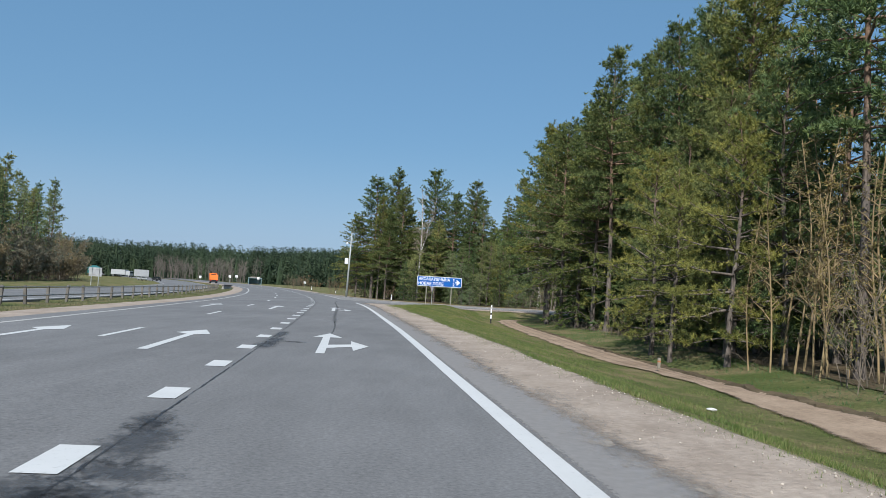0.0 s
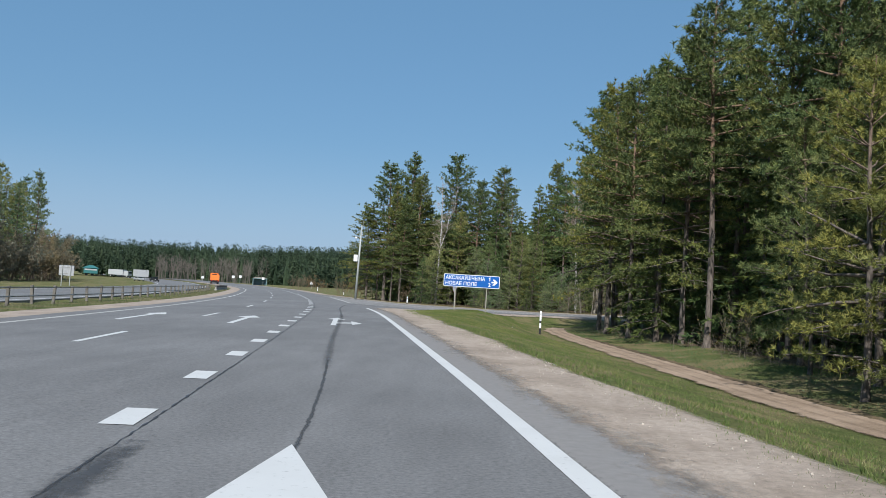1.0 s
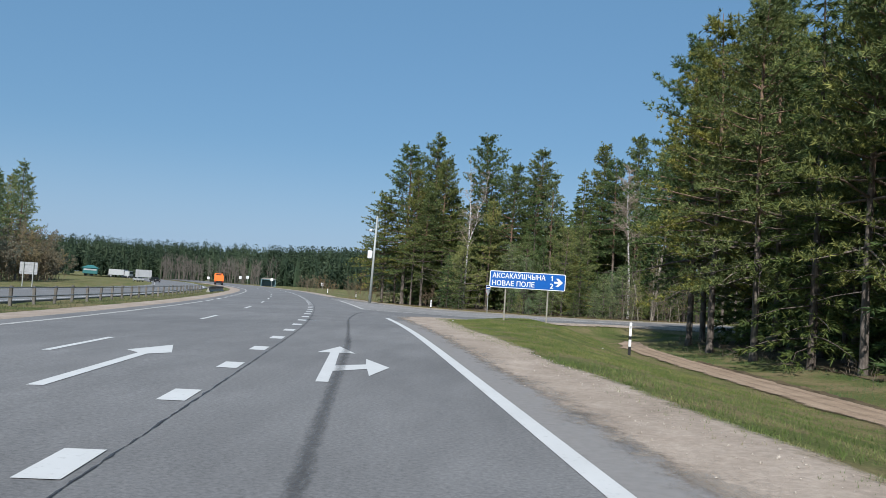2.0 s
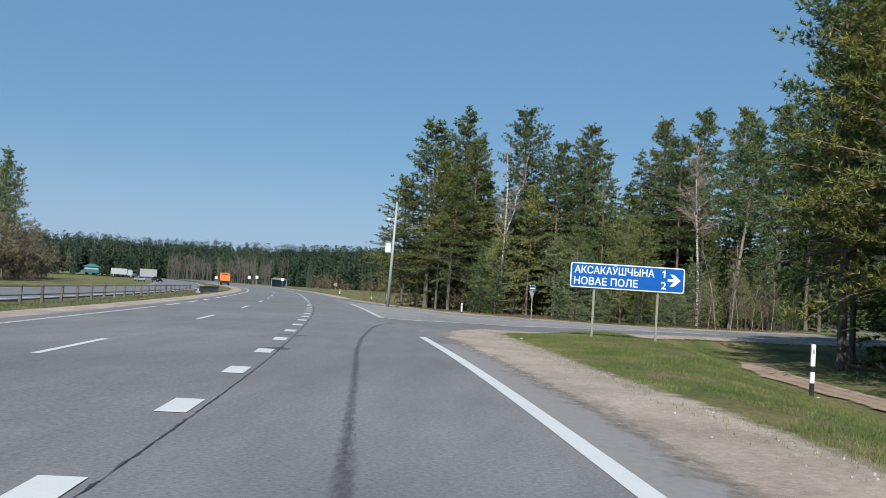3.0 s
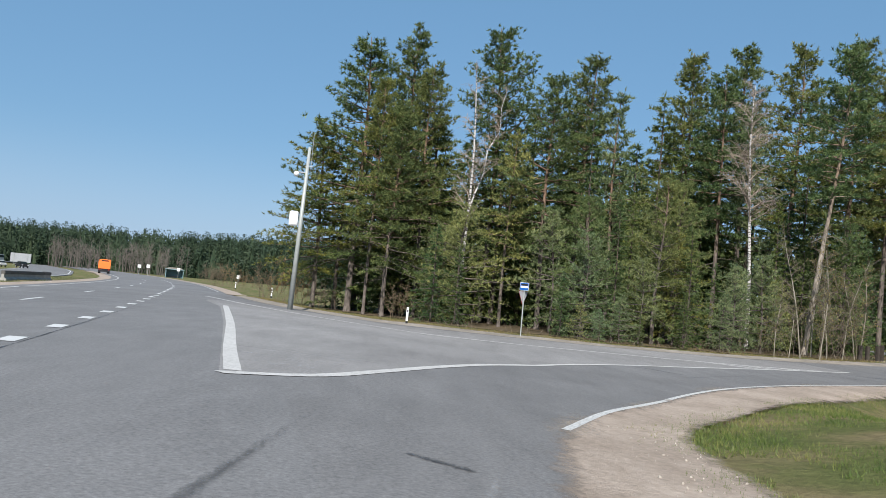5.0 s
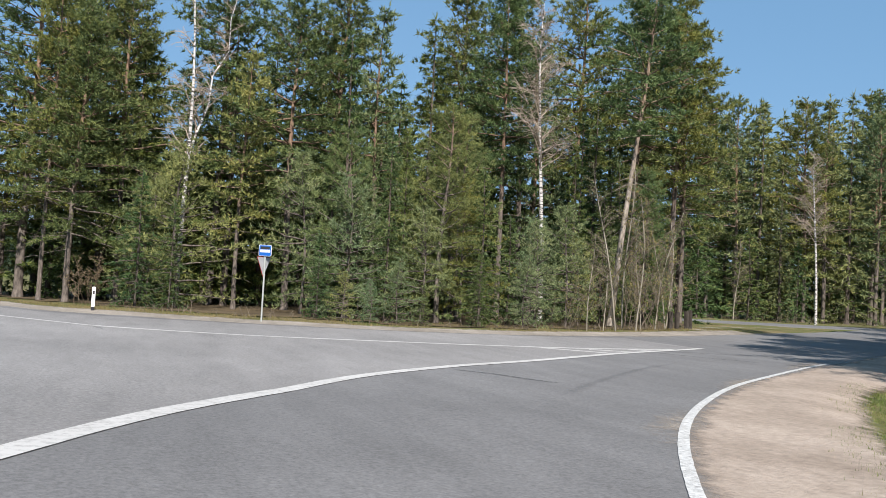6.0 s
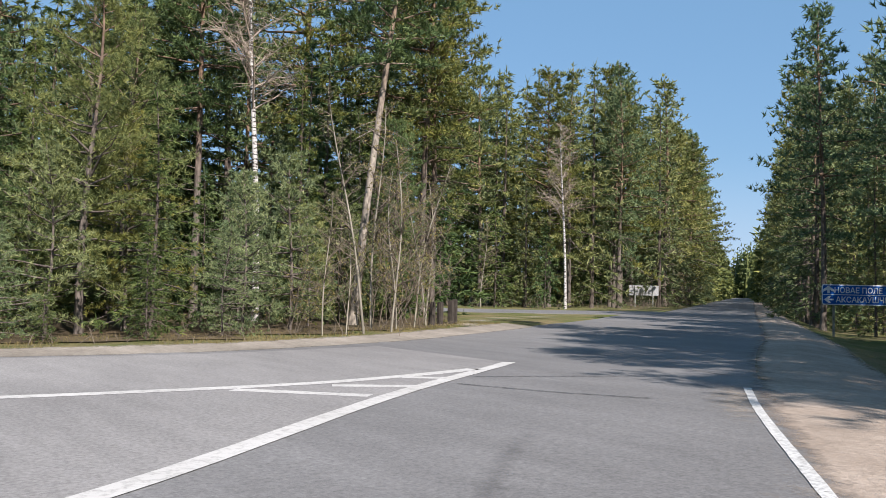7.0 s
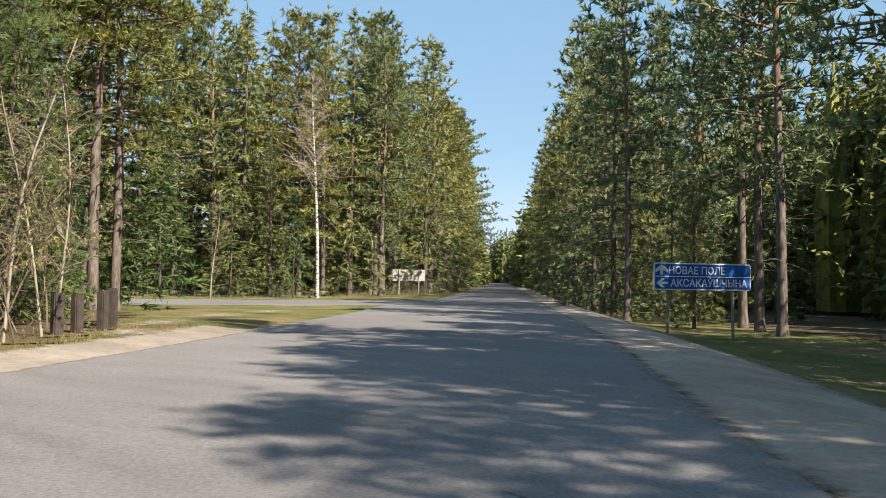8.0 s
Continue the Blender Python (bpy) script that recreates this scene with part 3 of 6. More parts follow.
for k in range(-3, 46):
    dash(6.42 + 3.963 * k, 0.08, 1.04, 0.31, highway)
for k in range(-1, 14):
    dash(22.2 + 15.75 * k, -3.32, 4.1, 0.15, highway)
for k in range(5):
    dash(100.5 + 7.6 * k, -7.0, 4.4, 0.2, highway)
for k in range(14):
    dash(130 + 8 * k, 0.0, 3.0, 0.16, highway)
ys = np.arange(-50, 80.2, 1.5)
off = np.interp(ys, [0, 15, 30, 56, 80], [3.83, 3.86, 3.94, 3.95, 3.92])
a, b = highway_edge(ys, off - 0.11, off + 0.11)
sheet("edge_line", a, b, 2, 0.006, PAINT, highway)
for y0, y1, off, mat in ((-50, 96, -7.0, WORN), (135, 320, -7.0, WORN), (-50, 320, -14.6, PAINT), (-50, 320, -24.8, WORN), (168, 320, 4.3, WORN)):
    ys = np.arange(y0, y1, 1.5)
    a, b = highway_edge(ys, off - 0.1, off + 0.1)
    sheet("edge_line", a, b, 2, 0.006, mat, highway if off > -10 else opposite)


def arrow(y, off, right, parent):
    """A lane arrow that points ahead, with a branch to the right if asked."""
    def shape(name, pts):
        v = []
        for dx, dy in pts:
            px, py = on_highway(y + dy, off + dx)
            v.append((px, py, ground_z(px, py) + 0.007))
        mesh_object(name, v, [tuple(range(len(v)))], PAINT, parent)
    if right:
        shape("arrow", [(-0.31, -0.22), (-0.13, -0.2), (-0.12, 1.45), (0.43, 2.15), (0.45, 0.95), (0.82, 2.62), (0.43, 4.25), (0.42, 3.02), (-0.11, 2.5), (-0.11, 5.45), (0.22, 5.5), (-0.14, 7.4), (-0.55, 5.35), (-0.29, 5.4)])
    else:
        shape("arrow", [(-0.03, 0), (0.17, 0), (0.17, 5.05), (0.5, 5.5), (0.12, 7.45), (-0.38, 5.85), (-0.03, 5.25)])


for y in (17.7, 48.4):
    arrow(y, 1.81, True, highway)
for y in (16.8, 46.5):
    arrow(y, -1.75, False, highway)
    arrow(y, -5.25, False, highway)

WORN_AWAY = stain_material("worn_away_paint", (0.42, 0.41, 0.39), (0.55, 0.54, 0.51), 0.8, 3, (1, 1, 1), 0.42, 0.55)
CHIPPED = stain_material("chipped_road_paint", (0.45, 0.45, 0.43), (0.62, 0.62, 0.60), 0.7, 9, (1, 1, 1), 0.19, 1.0)
# the splitter island's lines and bars
GORE = [(-10.5, 95.3), (-9.3, 96.6), (-8.3, 99.0), (-6.95, 102.6), (-5.3, 106.25), (-2.45, 110.6), (0.25, 113.25), (3.1, 115.4), (5.95, 117.74), (8.49, 119.72), (13.42, 123.17)]
FAR_LINE = [(-20.5, 143), (-16.5, 135.2), (-11.5, 128.2), (-7, 124.6), (-4.6, 123.0), (-2.3, 121.95), (0.7, 121.4), (3.0, 121.1), (4.6, 121.0), (6.2, 120.97), (7.6, 121.05), (8.7, 121.27), (10.1, 121.65), (11.6, 122.15)]
island = np.stack([spline(GORE, 60), spline([(-13.2, 110), (-16, 124), (-18.6, 136), (-13, 135.6), (-7, 131.8), (0, 128.7), (7, 127.9), (13.6, 128.8)], 60)])
DUSTY = asphalt_material("dusty_asphalt", 0.225, 0.035)
a, b = highway_edge(np.arange(-60, 78, 2.0), 3.95, 4.84)
soft_sheet("dusty_edge", a, b, [0.1, 0.6, 0.9, 1, 1, 1], 0.0045, stain_material("dusty_shoulder_asphalt", (0.225, 0.213, 0.203), (0.275, 0.262, 0.25), 0.9, 9, (1, 0.5, 1), 0.55, 0.85), highway)
sheet("island_paving", island[0], island[1], 14, 0.0065, DUSTY, side_road)
band("edge_line", GORE, 0.28, 80, 0.0105, DULL, side_road, 0.03)
band("edge_line", [(-10.4, 95.8), (-11.2, 100), (-13.0, 110), (-16.3, 127)], 0.26, 40, 0.0105, DULL, side_road, 0.03)
band("edge_line", FAR_LINE, 0.34, 60, 0.0105, DULL, side_road, 0.03)
for p, q in (((5.9, 120.7), (7.3, 119.15)), ((7.5, 120.6), (8.7, 119.9)), ((9.3, 121.3), (10.0, 120.8))):
    band("hatch_bar", [p, q], 0.33, 4, 0.0095, DULL, side_road, 0.1)
for p, q in (((-10.5, 97.8), (-9.5, 98.0)), ((-10.9, 99.3), (-8.9, 99.6)), ((-11.2, 100.9), (-8.4, 101.1))):
    band("hatch_bar", [p, q], 0.16, 6, 0.0095, WORN_AWAY, side_road, 0.1)
band("edge_line", moved(spline(INNER[3:13], 60), -0.24), 0.125, 160, 0.0115, CHIPPED, side_road, 0.04, 3)
band("edge_line", [(-7.35, 79.5), (-7.65, 83), (-7.5, 88), (-7.0, 91)], 0.3, 40, 0.0125, GHOST, side_road, 0.1, 4, True)

# sealed cracks, tyre marks and tar patches
c = np.stack(on_highway(np.linspace(-8, 118, 60), 0.32), 1)
band("sealed_crack", c, 0.026, 900, 0.0045, SEAM, highway, 0.85, 5, True)
band("tyre_mark", [(-3.4, 30), (-4.7, 41), (-6.3, 56), (-7.2, 63.2)], 0.25, 100, 0.0095, TRACK, highway, 0.05, 6, True)
band("tyre_mark", [(-6.5, 57.6), (-7.6, 66.3), (-8.4, 72.5), (-9.0, 78.7), (-9.4, 86), (-8.9, 93)], 0.18, 100, 0.0105, TRACK, highway, 0.05, 8, True)
band("sealed_crack", [(-2.45, 18.5), (-2.65, 21), (-3.0, 26), (-3.4, 30), (-4.0, 35)], 0.065, 120, 0.0045, SEAM_OLD, highway, 0.3, 7, True)


def patch(name, x, y, rx, ry, parent, material, lift=0.005, turn=0.0):
    """A stain that thins out from its middle."""
    v, f, fade = [(x, y)], [], [1.0]
    for r in (0.4, 0.75, 1.0):
        for a in np.linspace(0, 2 * math.pi, 24, endpoint=False):
            dx, dy = rx * r * math.cos(a), ry * r * math.sin(a)
            v.append((x + dx * math.cos(turn) - dy * math.sin(turn), y + dx * math.sin(turn) + dy * math.cos(turn)))
            fade.append(1 - r)
    f += [(0, 1 + k, 1 + (k + 1) % 24) for k in range(24)]
    for q in (1, 25):
        f += [(q + k, q + 24 + k, q + 24 + (k + 1) % 24, q + (k + 1) % 24) for k in range(24)]
    ob = mesh_object(name, [(p, q, ground_z(p, q) + lift) for p, q in v], f, material, parent)
    set_fade(ob, fade)


for x, y, rx, ry in [(-2.30, 7.3, 0.42, 1.5), (-2.05, 6.1, 0.62, 0.55), (-2.35, 5.3, 0.55, 1.0), (-2.0, 5.4, 0.55, 0.5), (-2.55, 8.3, 0.28, 0.9), (-3.62, 19.2, 0.36, 1.6), (-3.75, 21.0, 0.30, 2.2), (-3.25, 20.7, 0.42, 0.35),
                     (-4.05, 23.6, 0.24, 2.2), (-10.5, 75.6, 0.7, 0.22), (-9.75, 70.6, 0.4, 0.6)]:
    patch("tar_patch", x, y, rx, ry, highway, SPILL, 0.005, 0.1)
# sand blown and dragged onto the asphalt
for k, y in enumerate(np.arange(-20, 80, 2.0)):
    px, py = on_highway(y, 4.78 + 0.12 * math.sin(k * 1.7))
    patch("dust_film", px, py, 0.62 + 0.15 * math.sin(k * 2.9), 2.4, highway, DUST, 0.0125 if y < 57 else 0.018, 0.08)
for x, y, rx, ry, t in [(-6.9, 84, 0.9, 6, 0.0), (-5.6, 94.5, 0.7, 3, -0.3), (-3.2, 99.4, 0.6, 3, -0.5), (0.6, 105.8, 0.7, 3.4, -0.65), (5.6, 111, 0.7, 4, -0.8), (12, 116.4, 0.8, 5, -0.9)]:
    patch("dust_film", x, y, rx, ry, side_road, DUST, 0.009, t)
for k, pts in enumerate([[(0.0, 112.8), (0.6, 112.0), (1.0, 111.0), (1.4, 110.2)], [(9.4, 120.4), (9.7, 119.4), (10.1, 118.3), (10.5, 117.6), (11.0, 116.6)], [(0.2, 108.3), (2.2, 110.7), (5.1, 113.8), (7.6, 116)],
                         [(-8.0, 90.6), (-7.3, 90.0)], [(10.2, 121.0), (13.8, 119.6)]]):
    band("sealed_crack", pts, 0.26 if k != 2 else 0.35, 60, 0.012, TAR if k != 2 else FAINT, side_road, 0.12, 30 + k, True)
for x, y, rx, ry, t in [(25.5, 139.2, 1.6, 4.5, -0.9), (30.0, 142.6, 2.2, 5.0, -0.9), (35.0, 145.6, 2.0, 5.0, -0.95), (22.6, 136.2, 0.9, 2.4, -0.9)]:
    patch("bare_soil", x, y, rx, ry, bpy.data.objects["ground"], DUST, 0.06, t)
for x, y, rx, ry, t in [(-2.4, 97.4, 0.4, 2.8, -0.45), (0.0, 101.2, 0.4, 3.0, -0.6), (3.2, 104.8, 0.35, 3.2, -0.72)]:
    patch("churned_soil", x, y, rx, ry, bpy.data.objects["ground"], DARK_SOIL, 0.03, t)

# ---- trees ----
def tube(points, radii, sides):
    p = np.asarray(points, float)
    t = np.gradient(p, axis=0)
    t /= np.linalg.norm(t, axis=1)[:, None] + 1e-9
    ref = np.where(np.abs(t[:, 2:3]) > 0.9, np.array([[1.0, 0, 0]]), np.array([[0, 0, 1.0]]))
    u = np.cross(t, ref)
    u /= np.linalg.norm(u, axis=1)[:, None]
    v = np.cross(t, u)
    a = np.linspace(0, 2 * math.pi, sides, endpoint=False)
    ring = p[:, None] + np.asarray(radii)[:, None, None] * (u[:, None] * np.cos(a)[None, :, None] + v[:, None] * np.sin(a)[None, :, None])
    n = len(p)
    i = np.arange(n * sides).reshape(n, sides)
    j = np.roll(i, -1, axis=1)
    return ring.reshape(-1, 3), np.stack([i[:-1], j[:-1], j[1:], i[1:]], -1).reshape(-1, 4)


class Heap:
    """Gathers vertices and faces of one mesh."""

    def __init__(self):
        self.v, self.f, self.n = [], [], 0

    def add(self, v, f):
        self.v.append(v)
        self.f.extend((f + self.n).tolist())
        self.n += len(v)

    def build(self, name, material, parent, smooth=False):
        return mesh_object(name, np.concatenate(self.v), self.f, material, parent, smooth)


def blades(rng, centres, aims, count, length, width, spread):
    """Tufts of narrow triangles: count at each centre, about its aim."""
    m = len(centres)
    d = np.repeat(aims, count, axis=0) + spread * rng.normal(0, 1, (m * count, 3))
    d /= np.linalg.norm(d, axis=1)[:, None] + 1e-9
    side = np.cross(d, rng.normal(0, 1, d.shape))
    side /= np.linalg.norm(side, axis=1)[:, None] + 1e-9
    ln = length * rng.uniform(0.6, 1.25, (m * count, 1))
    w = width * rng.uniform(0.7, 1.3, (m * count, 1))
    c = np.repeat(centres, count, axis=0) + d * ln * rng.uniform(-0.15, 0.25, (m * count, 1))
    v = np.stack([c - side * w / 2, c + side * w / 2, c + d * ln], 1).reshape(-1, 3)
    return v, np.arange(len(v)).reshape(-1, 3)


def bent(rng, h, lean, sway, n=9):
    """A trunk's line."""
    t = np.linspace(0, 1, n)
    a, b = rng.uniform(0, 6.28, 2)
    x = lean * t * h + sway * np.sin(t * 4 + a) * t
    y = sway * np.sin(t * 3.3 + b) * t
    return np.stack([x - x[0], y - y[0], t * h], 1)


def along(line, f):
    k = np.linspace(0, 1, len(line))
    return np.array([np.interp(f, k, line[:, c]) for c in range(3)])


def limb(rng, base, az, rise, length, droop, n=5):
    t = np.linspace(0, 1, n)[:, None]
    out = np.array([math.cos(az), math.sin(az), 0.0])
    p = base + out * (length * math.cos(rise)) * t + np.array([0, 0, 1.0]) * (length * (math.sin(rise) * t - droop * t**2))
    p[1:] += rng.normal(0, 0.03 * length, (n - 1, 3)) * t[1:]
    return p


def pine(name, seed, h, clear, spread, whorls, shoots, count, length, width, label, lean=0.0, dead=24, needle=PINE, bark=PINE_BARK, taper=0.28, sides=4, tufts=3, girth=0.0085):
    """A Scots pine: bare tapering trunk, dead stubs, and whorls of limbs whose side shoots end in brushes of needles."""
    rng = np.random.default_rng(seed)
    root = empty(name, 0, 0, 0, label=label, category="tree")
    wood, crown = Heap(), Heap()
    line = bent(rng, h, lean, 0.35)
    r = girth * h
    wood.add(*tube(line, r * (1 - np.linspace(0, 1, 9)) ** 0.8 + 0.015, 9))
    flare = line[:1] + np.array([[0, 0, -0.3], [0, 0, 0.25], [0, 0, 0.6]])
    wood.add(*tube(flare, [r * 1.5, r * 1.25, r], 9))
    for k in range(dead):
        f = rng.uniform(0.12, clear + 0.1)
        p = limb(rng, along(line, f), rng.uniform(0, 6.28), rng.uniform(-0.3, 0.4), rng.uniform(0.6, 2.4), 0.2, 4)
        wood.add(*tube(p, [0.03, 0.022, 0.014, 0.005], 3))
    side = rng.uniform(0, 6.28)
    cs, ds = [], []
    for w in range(whorls):
        az0 = rng.uniform(0, 6.28)
        for q in range(5 if w < 0.8 * whorls else 4):
            if rng.uniform() < 0.07:
                continue
            f = clear + (0.985 - clear) * ((w + rng.uniform(0.0, 0.4)) / whorls) ** 0.9
            g = (f - clear) / (1 - clear)
            az = az0 + q * 1.32 + rng.normal(0, 0.3)
            prof = (0.70 + 0.30 * g / taper) if g < taper else 0.09 + 0.91 * (1.0 - ((g - taper) / (1.0 - taper)) ** 1.2)
            ln = spread * prof * rng.uniform(0.70, 1.15) * (1 + 0.18 * math.cos(az - side))
            rise = radians(-8 + 46 * g + rng.normal(0, 10))
            p = limb(rng, along(line, f), az, rise, ln, 0.10 - 0.40 * g + rng.normal(0, 0.05))
            wood.add(*tube(p, np.linspace(0.012 + 0.016 * ln, 0.008, 5), sides))
            out = np.array([math.cos(az), math.sin(az), 0.0])
            across = np.array([-math.sin(az), math.cos(az), 0.0])
            n = max(2, int(round(shoots * (0.4 + 0.7 * prof))))
            for b in range(n + 1):
                u = 1.0 if b == n else 0.16 + 0.80 * (b + rng.uniform(0, 0.9)) / n
                turn = 0.0 if b == n else (1 if b % 2 else -1) * rng.uniform(0.55, 1.15)
                d = out * math.cos(turn) + across * math.sin(turn) + np.array([0, 0, rng.uniform(-0.04, 0.30) + 0.4 * g])
                d /= np.linalg.norm(d)
                reach = (0.26 + 0.22 * ln * (1.15 - 0.75 * u)) * rng.uniform(0.7, 1.25)
                foot = along(p, u)
                for e in np.linspace(0.3, 1.0, tufts):
                    cs.append(foot + d * reach * e + rng.normal(0, 0.11 + 0.09 * reach, 3) * np.array([1.0, 1.0, 0.5]))
                    ds.append(d * 0.6 + np.array([0, 0, 0.34]))
    top = line[-1]
    for k in range(5):
        cs.append(top + np.array([rng.normal(0, 0.2), rng.normal(0, 0.2), -0.25 * k + 0.1]))
        ds.append(np.array([rng.normal(0, 0.4), rng.normal(0, 0.4), 1.0]))
    crown.add(*blades(rng, np.stack(cs), np.stack(ds), count, length, width, 0.62))
    wood.build("trunk", bark, root, True)
    tagged(crown.build("crown", needle, root), kind="stuff")
    return root


def spruce(name, seed, h, spread, limbs, steps, count, length, width, label, clear=0.05, limbed=True, needle=SPRUCE, bark=SPRUCE_BARK):
    """A spruce: a straight trunk in a cone of drooping, fringed limbs."""
    rng = np.random.default_rng(seed)
    root = empty(name, 0, 0, 0, label=label, category="tree")
    wood, crown = Heap(), Heap()
    line = bent(rng, h, 0, 0.1)
    wood.add(*tube(line, 0.009 * h * (1 - np.linspace(0, 1, 9)) ** 0.9 + 0.01, 8))
    wood.add(*tube(line[:1] + np.array([[0, 0, -0.3], [0, 0, 0.3]]), [0.014 * h, 0.009 * h], 8))
    az, cs, ds = 0.0, [], []
    for k in range(limbs):
        f = clear + (0.99 - clear) * (k + rng.uniform(0, 0.9)) / limbs
        az += 2.4 + rng.normal(0, 0.3)
        ln = spread * ((1 - f) ** 0.85 * rng.uniform(0.7, 1.15) + 0.05)
        p = limb(rng, along(line, f), az, radians(14 * f - 6), ln, 0.22 * (1 - f))
        if limbed:
            wood.add(*tube(p, np.linspace(0.01 + 0.012 * ln, 0.005, 5), 3))
        m = max(3, int(steps * (0.3 + ln / spread)))
        u = rng.uniform(0.12, 1.02, m)
        across = np.array([-math.sin(az), math.cos(az), 0.0])
        out = np.array([math.cos(az), math.sin(az), 0.0])
        s = rng.normal(0, 0.17 * ln, (m, 1)) * (1.15 - 0.6 * u[:, None])
        cs.append(np.stack([along(p, q) for q in u]) + across * s - np.array([0, 0, 1.0]) * np.abs(s) * 0.3)
        ds.append(out * 0.75 + across * np.sign(s) * 0.5 + np.tile([0, 0, -0.28], (m, 1)))
    crown.add(*blades(rng, np.concatenate(cs), np.concatenate(ds), count, length, width, 0.5))
    crown.add(*blades(rng, line[-1:] + np.array([[0, 0, -0.3]]), np.array([[0, 0, 1.0]]), 10, 0.6, 0.06, 0.3))
    wood.build("trunk", bark, root, True)
    tagged(crown.build("crown", needle, root), kind="stuff")
    return root


def bare_tree(name, seed, h, clear, spread, limbs, twigs, trunk_mat, twig_mat, label, lean=0.0, fork=False, radius=0.0075, buds=0, bud_mat=None, thin=0.012):
    """A leafless broadleaf tree: trunk, rising limbs and a haze of fine twigs."""
    rng = np.random.default_rng(seed)
    root = empty(name, 0, 0, 0, label=label, category="tree")
    wood, fine = Heap(), Heap()
    line = bent(rng, h, lean, 0.4)
    r = radius * h
    lines = [line]
    wood.add(*tube(line, r * (1 - np.linspace(0, 1, 9)) ** 0.8 + 0.012, 7))
    wood.add(*tube(line[:1] + np.array([[0, 0, -0.3], [0, 0, 0.3]]), [r * 1.4, r], 7))
    if fork:
        p = limb(rng, along(line, 0.42), 0.4, radians(74), h * 0.5, -0.04, 7)
        wood.add(*tube(p, np.linspace(r * 0.55, 0.015, 7), 6))
        lines.append(p)
    tips = []
    for k in range(limbs):
        g = (k + rng.uniform(0, 1)) / limbs
        src = lines[k % len(lines)]
        f = clear + (0.97 - clear) * g if src is line else 0.1 + 0.85 * g
        ln = spread * (1.05 - 0.7 * g) * rng.uniform(0.6, 1.2)
        p = limb(rng, along(src, f), rng.uniform(0, 6.28), radians(rng.uniform(28, 62)), ln, 0.12, 6)
        fine.add(*tube(p, np.linspace(0.012 + 0.012 * ln, 0.006, 6), 4))
        for q in range(twigs):
            w = limb(rng, along(p, rng.uniform(0.25, 1.0)), rng.uniform(0, 6.28), radians(rng.uniform(-5, 65)), ln * rng.uniform(0.2, 0.5), 0.25, 4)
            fine.add(*tube(w, np.linspace(thin, thin * 0.4, 4), 3))
            tips.append(w[1:])
    wood.build("trunk", trunk_mat, root, True)
    tagged(fine.build("crown", twig_mat, root), kind="stuff")
    if buds:
        c = np.concatenate(tips)
        c = c[rng.integers(0, len(c), buds)] + rng.normal(0, 0.05, (buds, 3))
        own = Heap()
        own.add(*blades(rng, c, np.tile([0, 0, 0.4], (buds, 1)), 2, 0.09, 0.05, 1.0))
        tagged(own.build("bud_haze", bud_mat or BUDS, root), kind="stuff")
    return root


def thicket(name, seed, h, stems, spread, material, label, buds=0, bud_mat=None, category="bush", thin=0.012, twigs=7, bud_size=1.0):
    """Many thin stems from one foot, branching into twigs."""
    rng = np.random.default_rng(seed)
    root = empty(name, 0, 0, 0, label=label, category=category)
    wood, tips = Heap(), []
    for k in range(stems):
        az, rise = rng.uniform(0, 6.28), radians(rng.uniform(50, 86))
        base = np.array([rng.normal(0, spread * 0.3), rng.normal(0, spread * 0.3), -0.1])
        p = limb(rng, base, az, rise, h * rng.uniform(0.55, 1.1), 0.05, 6)
        wood.add(*tube(p, np.linspace(0.008 + 0.0025 * h, 0.005, 6), 4))
        for q in range(twigs):
            w = limb(rng, along(p, rng.uniform(0.25, 1.0)), rng.uniform(0, 6.28), radians(rng.uniform(20, 75)), h * rng.uniform(0.1, 0.28), 0.1, 4)
            wood.add(*tube(w, np.linspace(thin, thin * 0.4, 4), 3))
            tips.append(w[1:])
    tagged(wood.build("stem_clump", material, root), kind="stuff")
    if buds:
        c = np.concatenate(tips)
        c = c[rng.integers(0, len(c), buds)] + rng.normal(0, 0.06, (buds, 3))
        own = Heap()
        own.add(*blades(rng, c, np.tile([0, 0, 0.4], (buds, 1)), 2, 0.10 * bud_size, 0.055 * bud_size, 1.0))
        tagged(own.build("bud_haze", bud_mat or BUDS, root), kind="stuff")
    return root


PINE_LABEL = "tall Scots pine with a bare trunk and layered green crown"
pines = [pine("pine_tree", 11, 21.0, 0.30, 3.9, 17, 12, 13, 0.28, 0.054, PINE_LABEL),
         pine("pine_tree", 12, 21.0, 0.40, 3.5, 15, 12, 13, 0.28, 0.054, PINE_LABEL),
         pine("pine_tree", 13, 21.0, 0.20, 4.3, 19, 12, 13, 0.28, 0.054, "broad Scots pine with limbs hanging low over its trunk", taper=0.16),
         pine("pine_tree", 14, 21.0, 0.40, 3.1, 15, 11, 13, 0.28, 0.054, "tall slim Scots pine with a high green crown"),
         pine("pine_tree", 17, 21.0, 0.50, 3.0, 13, 11, 13, 0.28, 0.054, "leaning Scots pine with a long bare pale trunk", lean=0.09, bark=PALE_BARK, dead=14)]
# those of stands farther off, their needles paled as if by haze
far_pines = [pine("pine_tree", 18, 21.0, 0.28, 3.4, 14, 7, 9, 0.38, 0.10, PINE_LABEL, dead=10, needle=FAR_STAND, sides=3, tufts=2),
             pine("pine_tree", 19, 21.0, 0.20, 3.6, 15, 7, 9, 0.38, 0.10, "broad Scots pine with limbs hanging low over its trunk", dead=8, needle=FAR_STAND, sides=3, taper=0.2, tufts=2)]
